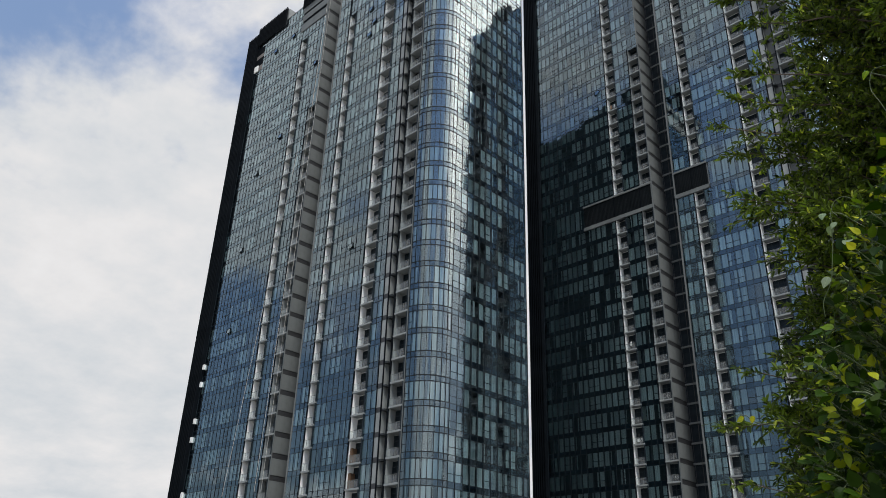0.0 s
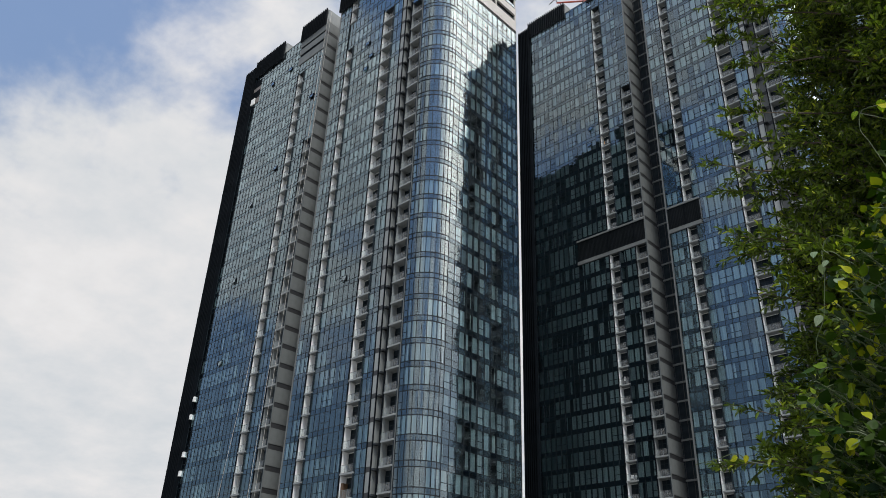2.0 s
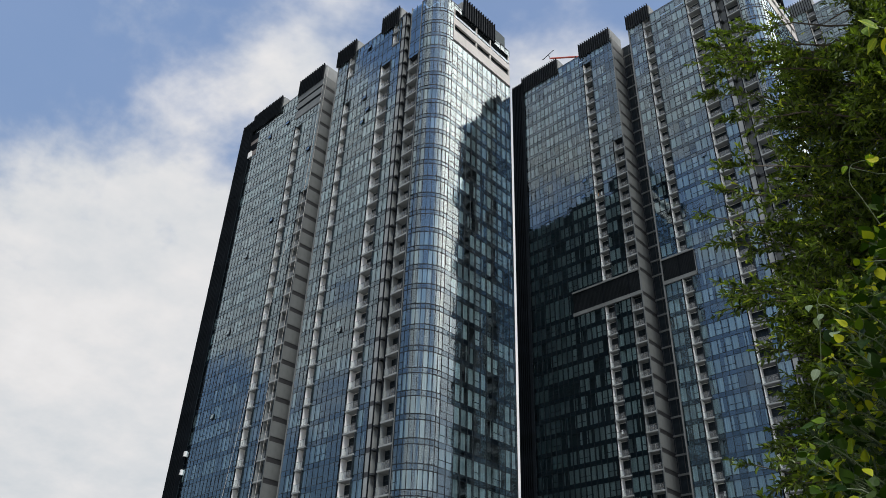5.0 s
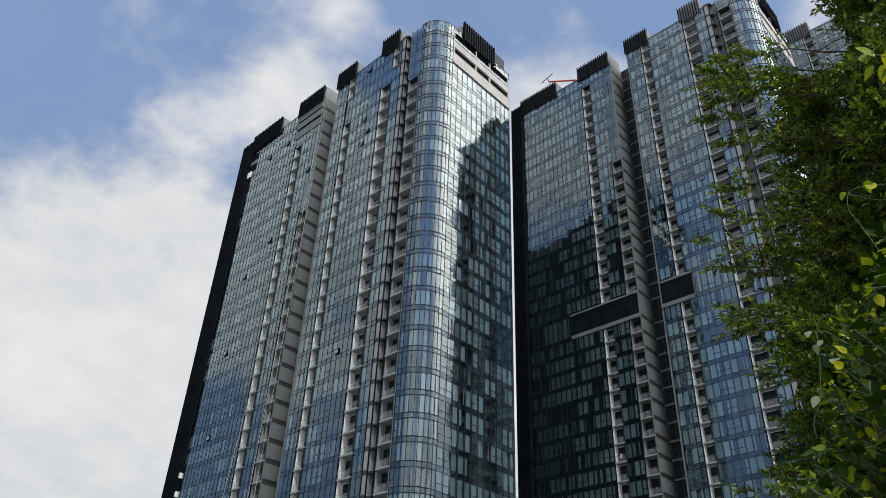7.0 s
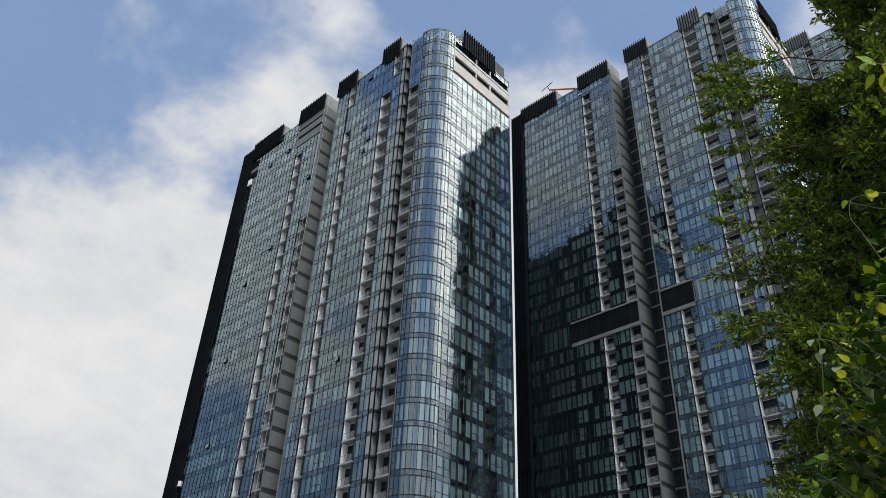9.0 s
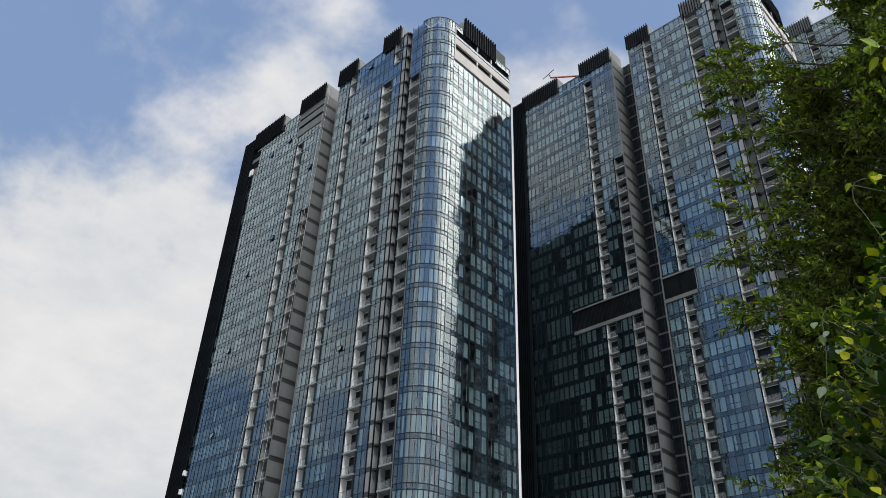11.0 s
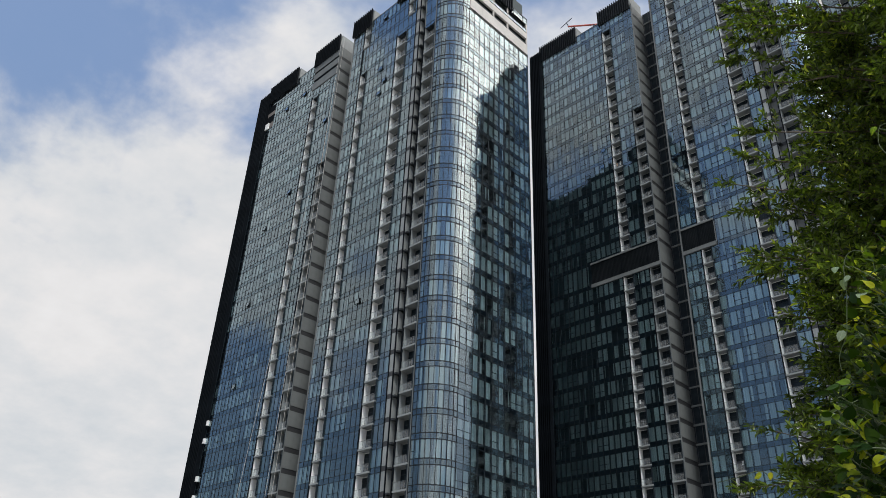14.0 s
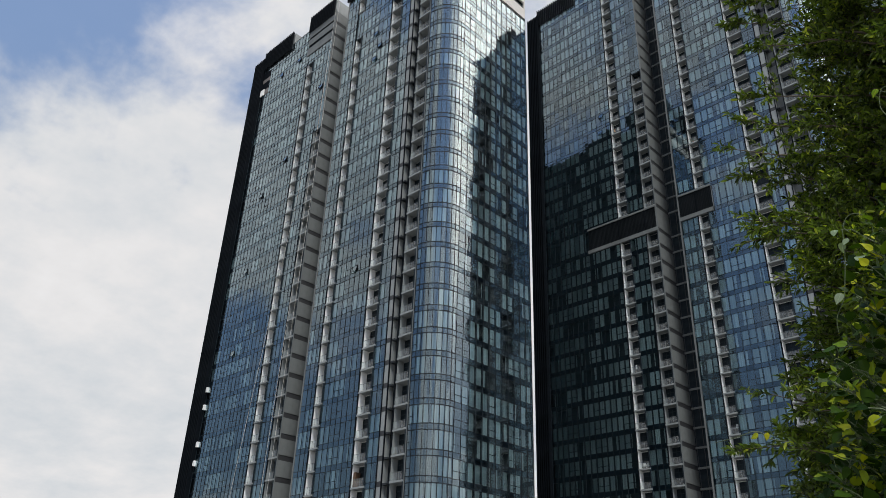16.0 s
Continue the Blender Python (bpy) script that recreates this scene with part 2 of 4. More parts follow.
LEAF = leaf_material("small_leaf", (0.008, 0.020, 0.002), (0.165, 0.23, 0.029), (0.42, 0.46, 0.05))
BARK = painted("bark", (0.07, 0.055, 0.04), (0.13, 0.10, 0.075), 0.9)
TENDRIL = painted("green_stem", (0.035, 0.055, 0.016), (0.07, 0.095, 0.03), 0.6)


def ground_material():
    m = Mat("paving")
    col = m.ramp(m.noise(0.6, 6), (0.16, 0.155, 0.15), (0.27, 0.265, 0.25))
    return m.done(col, 0.85, None, m.bump(m.noise(20, 4), 0.3, 0.01))


GROUND = ground_material()

# ---- mesh helpers ----


class Soup:
    """Collects boxes and quads for one mesh."""

    def __init__(self):
        self.v, self.f = [], []

    def quad(self, a, b, c, d):
        i = len(self.v)
        self.v += [tuple(a), tuple(b), tuple(c), tuple(d)]
        self.f.append((i, i + 1, i + 2, i + 3))

    def box(self, x0, x1, y0, y1, z0, z1):
        self.prism([(x0, y0), (x1, y0), (x1, y1), (x0, y1)], z0, z1)

    def prism(self, plan, z0, z1):
        i, n = len(self.v), len(plan)
        self.v += [(x, y, z0) for x, y in plan] + [(x, y, z1) for x, y in plan]
        self.f += [(i + k, i + (k + 1) % n, i + n + (k + 1) % n, i + n + k) for k in range(n)]
        self.f += [tuple(range(i + n - 1, i - 1, -1)), tuple(range(i + n, i + 2 * n))]

    def mesh(self, name, *mats):
        me = bpy.data.meshes.new(name)
        me.from_pydata(self.v, [], self.f)
        for mt in mats:
            me.materials.append(mt)
        me.update()
        return me


def part(name, data, parent, label="", at=None):
    ob = new(name, data)
    ob.parent = parent
    if at is not None:
        ob.matrix_basis = at
    return tagged(ob, label)


def part_of(name, soup, mat, parent, label="", kind="", at=None):
    ob = part(name, soup.mesh(name, mat), parent, label, at)
    return tagged(ob, kind=kind)


def box_mesh(name, mat, *dims):
    s = Soup()
    s.box(*dims)
    return s.mesh(name, mat)


# ---- ground ----
g = Soup()
g.quad((-2500, -2500, 0), (2500, -2500, 0), (2500, 2500, 0), (-2500, 2500, 0))
tagged(new("ground", g.mesh("ground", GROUND)), "grey paved ground at the foot of the towers", "ground", kind="structure")

# ---- towers ----
# plan of one tower, from the first glass of the long front: x along the front, y into the building
LONG, RAD, DEEP = 59.1, 4.2, 20.7
ARC0 = LONG - RAD
BALC_DEEP = 1.25
PANELS = [(0.0, 17.7, 15), (19.9, 23.4, 3), (30.5, 33.9, 3), (35.8, 44.3, 7), (47.1, 49.3, 2)]
SIDE_BAY = (23.4, 25.7)
TOP_BAY = (47.1, 48.75)
BALCONIES = [(17.7, 19.9), (33.9, 35.8), (44.3, 47.1), (52.1, 54.7)]
PLANT = [(-0.3, 10.6), (17.0, 25.5), (30.0, 35.9), (43.8, 48.7)]


def spot(bay, s, inward=0.0):
    """A point of the glass line: bay 'front' (s along x), 'bend' (s in radians), 'side' (s along y)."""
    if bay == "front":
        return (s, inward)
    if bay == "bend":
        r = RAD - inward
        return (ARC0 + r * math.sin(s), RAD - r * math.cos(s))
    return (LONG - inward, s)


def modules():
    """All glazing modules, as (bay, start, end, openable)."""
    out = []
    for k, (a, b, n) in enumerate(PANELS):
        w = (b - a) / n
        for i in range(n):
            out.append(("front", a + i * w, a + (i + 1) * w, n > 2 and i % 5 in ((3, 4) if k == 0 else (2,) if n == 3 else (2, 3))))
    out.append(("front", ARC0 - 0.2, ARC0, False))
    for i in range(9):
        out.append(("bend", i * math.pi / 18, (i + 1) * math.pi / 18, i == 0))
    n = 12
    w = (DEEP - RAD) / n
    for i in range(n):
        out.append(("side", RAD + i * w, RAD + (i + 1) * w, i in (0, 1, 5, 8, 9)))
    return out


def tray(soup, bay, a, b, z0, z1, out=0.0, thick=0.03, lean=0.0):
    """A pane with its edges; lean tips its head inward a little."""
    p, q = spot(bay, a, -out), spot(bay, b, -out)
    pi, qi = spot(bay, a, -out + thick), spot(bay, b, -out + thick)
    pt, qt = spot(bay, a, -out + lean), spot(bay, b, -out + lean)
    if bay == "bend":
        # bent panes follow the curve of the corner
        n, i = 6, len(soup.v)
        for k in range(n + 1):
            s = a + (b - a) * k / n
            soup.v += [(*spot(bay, s, -out), z0), (*spot(bay, s, -out + lean), z1)]
        soup.f += [(i + 2 * k, i + 2 * k + 2, i + 2 * k + 3, i + 2 * k + 1) for k in range(n)]
        return
    i = len(soup.v)
    soup.v += [(*p, z0), (*q, z0), (*qt, z1), (*pt, z1), (*pi, z0), (*qi, z0), (*qi, z1), (*pi, z1)]
    soup.f += [(i, i + 1, i + 2, i + 3), (i, i + 4, i + 5, i + 1), (i + 1, i + 5, i + 6, i + 2), (i + 3, i + 2, i + 6, i + 7), (i, i + 3, i + 7, i + 4)]


def bar(soup, bay, a, b, z0, z1, out, back=0.05):
    soup.prism([spot(bay, a, -out), spot(bay, b, -out), spot(bay, b, back), spot(bay, a, back)], z0, z1)


def balcony_kit(w, h, cheek):
    """The meshes of a recessed balcony w wide: shell, door, door frame, rail and handrail; cheek is the finish of its walls."""
    shell = Soup()
    shell.box(0.0, w, -0.16, BALC_DEEP, -0.16, 0.10)
    shell.box(0.0, 0.10, 0.0, BALC_DEEP, 0.10, h - 0.16)
    shell.box(w - 0.10, w, 0.0, BALC_DEEP, 0.10, h - 0.16)
    shell.box(0.10, w - 0.10, BALC_DEEP - 0.08, BALC_DEEP, 0.10, h - 0.16)
    door = Soup()
    x0, x1, y = 0.12, w - 0.12, BALC_DEEP - 0.12
    door.box(x0, x1, y, y + 0.035, 0.12, h - 0.3)
    frame_s = Soup()
    n = 3 if w > 2.3 else 2
    for i in range(n + 1):
        x = x0 + (x1 - x0) * i / n
        frame_s.box(x - 0.035, x + 0.035, y - 0.04, y + 0.02, 0.12, h - 0.3)
    frame_s.box(x0, x1, y - 0.04, y + 0.02, 2.26, 2.36)
    frame_s.box(w - 0.12, w + 0.02, -0.17, 0.02, 0.10, h - 0.16)
    rail = Soup()
    rail.quad((0.04, -0.12, 0.16), (w - 0.04, -0.12, 0.16), (w - 0.04, -0.12, 1.12), (0.04, -0.12, 1.12))
    top = Soup()
    top.box(0.0, w, -0.145, -0.105, 1.12, 1.155)
    for i in range(4):
        x = 0.03 + (w - 0.06) * i / 3
        top.box(x - 0.02, x + 0.02, -0.11, -0.08, 0.10, 1.12)
    me = shell.mesh("balcony", SOFFIT, cheek)
    for p in me.polygons[6:]:
        p.material_index = 1
    return me, door.mesh("balcony_door", DOOR), frame_s.mesh("door_frame", FRAME), rail.mesh("railing", RAIL), top.mesh("handrail", GREY)


def tower(x0, y0, levels, label, first, balcony_tops, side_bay_top, seed, plates=(), loose=(), piece_rows=(), crown_bands=False, distant=False, drawn=0.90, strip_from=-3.75):
    rng = random.Random(seed)
    t = new("apartment_tower")
    t.location = (x0, y0, 0)
    tagged(t, label, "tower", group="apartment towers")
    roof = levels[-1]
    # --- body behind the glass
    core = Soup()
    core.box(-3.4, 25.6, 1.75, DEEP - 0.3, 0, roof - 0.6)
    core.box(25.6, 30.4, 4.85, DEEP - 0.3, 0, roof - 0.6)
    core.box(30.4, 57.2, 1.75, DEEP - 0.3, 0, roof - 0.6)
    part_of("core", core, CORE_SHADE, t, "solid core behind the glass, room shade put into its colour")
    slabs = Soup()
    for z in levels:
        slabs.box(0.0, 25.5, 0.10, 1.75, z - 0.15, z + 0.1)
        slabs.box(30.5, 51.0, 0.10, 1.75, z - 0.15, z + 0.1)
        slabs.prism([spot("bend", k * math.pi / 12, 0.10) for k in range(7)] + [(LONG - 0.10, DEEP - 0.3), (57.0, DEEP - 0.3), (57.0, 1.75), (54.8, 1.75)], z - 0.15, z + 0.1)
    part_of("slab_edge", slabs, CORE_SHADE, t, "floor edges behind the glass, room shade put into their colour", "stuff")
    # --- back and far end, plain banded walls
    back = Soup()
    back.box(-3.7, LONG - 0.02, DEEP - 0.25, DEEP, 0, roof)
    back.box(-3.7, -3.45, 0.3, DEEP - 0.25, 0, roof)
    part_of("rear_wall", back, REAR, t, "dark green glazed rear wall")
    roof_s = Soup()
    roof_s.prism([(-3.4, 1.8), (25.6, 1.8), (25.6, 4.9), (30.4, 4.9), (30.4, 1.8), (56.8, 1.8), (56.8, DEEP - 0.3), (-3.4, DEEP - 0.3)], roof - 0.55, roof - 0.3)
    part_of("roof", roof_s, GREY, t)
    # --- glazing
    mods = modules()
    vision, span, backing, bars, drapes = Soup(), Soup(), Soup(), Soup(), Soup()
    pieces = []
    for fl in range(first, len(levels) - 1):
        z0, z1 = levels[fl], levels[fl + 1]
        for bay, a, b, opens in mods:
            mid = (a + b) / 2
            if any(pa - 0.05 < mid < pb + 0.05 and pz0 - 0.5 < z0 < pz1 - 0.5 for pa, pb, pz0, pz1 in plates) and bay == "front":
                continue
            if bay == "side" and z1 > roof - 9.8 and not (z0 > roof - 3.4):
                continue
            if crown_bands and bay == "front" and TOP_BAY[0] < mid < 48.5 and fl >= len(levels) - 3:
                continue
            lean = rng.uniform(-0.006, 0.006)
            lo, hi = z0 + 0.42, z1 - 0.42
            if bay == "side" and z0 > roof - 3.4:
                lo = roof - 1.5
            gap = 0.03 if bay != "bend" else 0.007
            target = vision
            if fl in piece_rows and (bay == "bend" or (bay == "front" and 35 < mid < 49.5)) and len(pieces) < 290:
                target = Soup()
                pieces.append(target)
            tray(target, bay, a + gap, b - gap, lo, hi, 0.0, 0.03, lean)
            tray(span, bay, a + gap, b - gap, z0 - 0.38, z0 + 0.38, 0.0, 0.03, rng.uniform(-0.003, 0.003))
            bar(backing, bay, a, b, z0 - 0.40, z0 + 0.40, -0.10, 0.16)
            if fl == len(levels) - 2:
                tray(span, bay, a + gap, b - gap, z1 - 0.38, z1 - 0.03)
                bar(backing, bay, a, b, z1 - 0.40, z1 - 0.04, -0.10, 0.16)
            if opens:
                zt = lo + 0.95
                bar(bars, bay, a, b, zt - 0.035, zt + 0.035, 0.035)
        # transoms run the whole bay
        runs = [("front", a, b) for a, b, n in PANELS] + [("side", RAD, DEEP)]
        for bay, a, b in runs:
            if bay == "side" and z1 > roof - 9.8 and not z0 > roof - 3.4:
                continue
            for zt in (z0 - 0.40, z0 + 0.40):
                if any(a < (pa + pb) / 2 < b and pz0 < zt < pz1 for pa, pb, pz0, pz1 in plates):
                    continue
                bar(bars, bay, a, b, zt - 0.03, zt + 0.03, 0.035)
        for k in range(14):
            for zt in (z0 - 0.40, z0 + 0.40):
                bar(bars, "bend", k * math.pi / 28, (k + 1) * math.pi / 28, zt - 0.06, zt + 0.06, 0.05)
        # curtains, drawn unit by unit
        run, state = 0, False
        for bay, a, b, opens in mods:
            if run <= 0:
                run, state = rng.choice((2, 3, 4, 5, 6)), rng.random() < (drawn if bay != "side" else 0.9)
            run -= 1
            if not state or rng.random() < 0.1:
                continue
            if bay == "side" and z1 > roof - 9.8:
                continue
            w = b - a
            kind = rng.random()
            ca, cb = (a, b) if kind < 0.72 else ((a, a + w * rng.uniform(0.3, 0.7)) if kind < 0.86 else (b - w * rng.uniform(0.3, 0.7), b))
            trim = 0.10 * w
            p, q = spot(bay, ca + trim, 0.22), spot(bay, cb - trim * 0.9, 0.22)
            drapes.quad((*p, z0 + 0.12), (*q, z0 + 0.12), (*q, z1 - 0.17), (*p, z1 - 0.17))
    # mullions, floor by floor so that plates and plant floors stay free
    for bay, a, b, opens in mods:
        for s in (a, b) if (bay, a) in (("front", 0.0),) else (b,):
            half = 0.031 if bay != "bend" else 0.0085
            zb, zt = levels[first], roof
            if bay == "side":
                bar(bars, bay, s - half, s + half, zb, roof - 9.4, 0.05)
                bar(bars, bay, s - half, s + half, roof - 1.5, roof, 0.05)
                continue
            inside = [(pz0, pz1) for pa, pb, pz0, pz1 in plates if bay == "front" and pa - 0.1 < s < pb + 0.1]
            if inside:
                bar(bars, bay, s - half, s + half, zb, inside[0][0], 0.05)
                bar(bars, bay, s - half, s + half, inside[0][1], zt, 0.05)
            else:
                bar(bars, bay, s - half, s + half, zb, zt, 0.05)
    part_of("vision_panes", vision, GLASS, t, "blue-grey mirror-coated window panes", "stuff")
    part_of("spandrel_panes", span, SPANDREL, t, "blue spandrel glass between floors", "stuff")
    part_of("spandrel_backing", backing, SPAN_BACK, t, "", "stuff")
    part_of("glazing_grid", bars, FRAME, t, "thin dark aluminium mullions and transoms", "stuff")
    part_of("curtains", drapes, CURTAIN, t, "pale drawn curtains behind the glass", "stuff")
    for s in pieces:
        part_of("window_pane", s, GLASS, t)
    # --- roof edge cap
    for a, b, n in PANELS:
        part("parapet_cap", box_mesh("parapet_cap", GREY, a, b, -0.06, 0.2, roof - 0.02, roof + 0.06), t)
    cap = Soup()
    for k in range(12):
        bar(cap, "bend", k * math.pi / 24, (k + 1) * math.pi / 24, roof - 0.02, roof + 0.06, 0.06, 0.2)
    cap.box(LONG - 0.2, LONG + 0.06, RAD, DEEP, roof - 0.02, roof + 0.06)
    part_of("parapet_cap", cap, GREY, t)
    # --- dark finned end strip
    strip = Soup()
    strip.box(strip_from, -0.02, -0.35, 1.7, 0, roof + 1.6)
    end = part_of("end_screen", strip, LOUVRE, t, "black finned metal screen")
    fin = box_mesh("fin", LOUVRE, -0.09, 0.09, -0.80, -0.35, 0, roof + 1.6)
    for i in range(7):
        part("fin", fin, end, at=pose(strip_from + 0.13 + i * (-0.28 - strip_from) / 6, 0, 0))
    # --- balconies
    kits = {}
    nfl = len(levels) - 1
    rows = [set(range(first, top + 1)) for top in balcony_tops] + [set(range(first, side_bay_top + 1))]
    bays = [(a, b, r) for (a, b), r in zip(BALCONIES + [SIDE_BAY], rows)]
    if crown_bands:
        rows[1] |= {nfl - 2, nfl - 1}
        bays.append((*TOP_BAY, {nfl - 2, nfl - 1}))
    for a, b, row in bays:
        w = b - a
        shut, shut_bars, wall = Soup(), Soup(), Soup()
        for fl in range(first, nfl):
            z0, z1 = levels[fl], levels[fl + 1]
            if any(pa - 0.1 < (a + b) / 2 < pb + 0.1 and pz0 - 0.5 < z0 < pz1 - 0.5 for pa, pb, pz0, pz1 in plates):
                continue
            if fl in row:
                grey = (a, b) in (SIDE_BAY, BALCONIES[3])
                key = (round(w, 2), round(z1 - z0, 2), grey)
                if key not in kits:
                    kits[key] = balcony_kit(w, z1 - z0, BEIGE if grey else WHITE)
                me, door, frame_me, rail, hand = kits[key]
                bal = part("balcony", me, t, "recessed grey balcony" if grey else "recessed balcony with white cheek walls", pose(a, 0, z0))
                part("balcony_door", door, bal, "dark glazed sliding door")
                part("door_frame", frame_me, bal)
                part("railing", rail, bal, "frosted glass rail")
                part("handrail", hand, bal)
                continue
            if (a, b) == TOP_BAY:
                continue
            # floors without a balcony are glazed flush
            for i in range(2):
                aa, bb = a + w * i / 2, a + w * (i + 1) / 2
                tray(shut, "front", aa + 0.03, bb - 0.03, z0 + 0.42, z1 - 0.42)
                tray(shut, "front", aa + 0.03, bb - 0.03, z0 - 0.38, z0 + 0.38)
                bar(shut_bars, "front", bb - 0.03, bb + 0.03, z0, z1, 0.05)
            for zt in (z0 - 0.4, z0 + 0.4):
                bar(shut_bars, "front", a, b, zt - 0.03, zt + 0.03, 0.035)
            # solid block, the room's shade given by its dark colour
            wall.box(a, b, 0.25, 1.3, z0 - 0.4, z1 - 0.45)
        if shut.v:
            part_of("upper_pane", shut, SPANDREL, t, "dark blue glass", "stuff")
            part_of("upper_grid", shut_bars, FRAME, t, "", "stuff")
            part_of("upper_backing", wall, CORE_SHADE, t, "", "stuff")
        post = Soup()
        post.box(a - 0.16, a, -0.17, 0.1, levels[min(row)], levels[max(row) + 1])
        part_of("balcony_edge", post, LOUVRE, t)
    # --- stepped recess with the grey pier
    panel_me = {}
    for fl in range(first, len(levels) - 1):
        z0, z1 = levels[fl], levels[fl + 1]
        key = round(z1 - z0, 2)
        if key not in panel_me:
            h = z1 - z0
            panel_me[key] = (box_mesh("pier_panel", GREY, 25.7, 25.86, 0.02, 4.7, 0.42, h - 0.40),
                             box_mesh("pier_band", STRIPE, 25.7, 25.80, 0.02, 4.7, -0.40, 0.42),
                             box_mesh("recess_band", GREY, 25.86, 30.4, 4.50, 4.7, -0.16, 0.16),
                             box_mesh("recess_window", DOOR, 26.0, 30.2, 4.62, 4.70, 0.22, h - 0.22))
        me = panel_me[key]
        part("pier_panel", me[0], t, "light grey cladding panel", pose(0, 0, z0))
        part("pier_band", me[1], t, "dark band at the floor line", pose(0, 0, z0))
        part("recess_band", me[2], t, "", pose(0, 0, z0))
        part("recess_window", me[3], t, "dark window in the recess", pose(0, 0, z0))
    rec = Soup()
    rec.box(25.86, 30.4, 4.70, 4.85, 0, roof)
    part_of("recess_wall", rec, FRAME, t)
    post_me = box_mesh("recess_post", STRIPE, -0.045, 0.045, 4.56, 4.70, levels[first], roof)
    for x in (26.1, 27.4, 28.8, 30.05):
        part("recess_post", post_me, t, "slim grey window post", pose(x, 0, 0))
    edge = Soup()
    edge.box(30.14, 30.42, -0.03, 4.7, 0, roof + 0.15)
    part_of("recess_return", edge, GREY, t, "light grey vertical fin beside the recess")
    pier_edge = Soup()
    pier_edge.box(25.62, 25.90, -0.08, 0.02, 0, roof + 0.1)
    part_of("pier_edge", pier_edge, GREY, t)
    # --- slot with its grey pier
    for nm, dims, mt in (("pier_rim", (49.40, 49.50, -0.10, 0.1), LOUVRE), ("pier_rim", (50.40, 50.50, -0.10, 0.1), LOUVRE), ("slot_back", (50.5, 52.0, 1.0, 1.35), FRAME if crown_bands else GREY), ("slot_cheek", (51.92, 52.06, -0.05, 1.2), GREY)):
        part(nm, box_mesh(nm, mt, *dims, 0, roof + 0.3), t, {"pier_rim": "black metal rim", "slot_back": "back of the shadow gap"}.get(nm, "grey lining of the shadow gap"))
    strip2 = Soup()
    bands = Soup()
    strip2.box(49.5, 50.4, 0.0, 1.5, 0, roof + 0.3)
    for z in levels[first:]:
        bands.box(49.5, 50.4, -0.012, 0.0, z - 0.35, z + 0.35)
        bands.box(50.6, 51.9, 0.96, 1.0, z - 0.35, z + 0.35)
    part_of("slim_pier", strip2, BEIGE, t, "slim light grey pier")
    part_of("pier_banding", bands, STRIPE, t, "", "stuff")
    pipe = Soup()
    pipe.box(54.72, 54.86, -0.1, 0.3, 0, roof)
    part_of("corner_trim", pipe, GREY, t)
    # --- plant screens on the roof
    for k, (a, b) in enumerate(PLANT):
        low = roof - (1.4 if k == 0 else 1.0)
        box = Soup()
        box.box(a + 0.1, b, 0.1, 5.0, roof - 0.6, roof + 3.2)
        screen = part_of("plant_room", box, BEIGE, t, "pale roof plant box")
        sheet = Soup()
        sheet.box(a, b - 0.15, -0.16, -0.06, low, roof + 3.25)
        part_of("screen_sheet", sheet, BEIGE if distant or (k == 3 and not crown_bands) else SHEET, screen, "plain backing of the screen")
        n = max(6, round((b - a) / 0.55))
        blade = box_mesh("screen_fin", LOUVRE, -0.06, 0.06, -0.50, -0.16, low - 0.15, roof + 3.45)
        for i in range(n):
            part("screen_fin", blade, screen, at=pose(a + 0.06 + (b - a - 0.3) * i / (n - 1), 0, 0))
    if crown_bands:
        for a, b, up in ((34.5, 40.0, 1.7), (40.0, 44.6, 2.8), (47.6, 58.0, 4.8)):
            part("rear_plant_room", box_mesh("rear_plant_room", REAR, a, b, DEEP - 6.0, DEEP - 0.02, roof - 0.4, roof + up), t, "dark rooftop plant room at the rear")
    # --- open plant storeys on the short side
    side = Soup()
    side.box(LONG - 0.35, LONG + 0.04, RAD, DEEP, roof - 9.6, roof - 7.1)
    side.box(LONG - 0.35, LONG + 0.04, RAD, DEEP, roof - 5.5, roof - 3.9)
    for y in (RAD + 0.1, RAD + 6.4, RAD + 10.5, DEEP - 0.3):
        side.box(LONG - 0.30, LONG + 0.02, y, y + 0.28, roof - 7.1, roof - 1.5)
    part_of("side_gallery", side, CREAM, t, "cream rendered open gallery below the roof")
    # back wall and ceiling sheets whose dark colour paints the gallery's shade
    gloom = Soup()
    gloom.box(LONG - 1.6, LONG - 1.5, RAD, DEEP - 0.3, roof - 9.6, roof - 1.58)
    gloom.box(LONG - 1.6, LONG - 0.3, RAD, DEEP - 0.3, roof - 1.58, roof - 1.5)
    part_of("gallery_shade_wall", gloom, CORE_SHADE, t)
    roofbox = Soup()
    roofbox.box(LONG - 4.5, LONG - 0.5, 6.9, 15.8, roof - 0.5, roof + 3.1)
    rb = part_of("side_plant_room", roofbox, BEIGE, t, "pale roof plant box")
    blade = box_mesh("screen_fin", LOUVRE, LONG - 0.45, LONG + 0.1, -0.08, 0.08, roof - 1.7, roof + 3.5)
    for i in range(14):
        part("screen_fin", blade, rb, at=pose(0.35, 6.9 + i * 0.68, 0))
    sheet = Soup()
    sheet.box(LONG + 0.08, LONG + 0.16, 6.9, 15.8, roof - 1.3, roof + 3.3)
    part_of("screen_sheet", sheet, SHEET, rb)
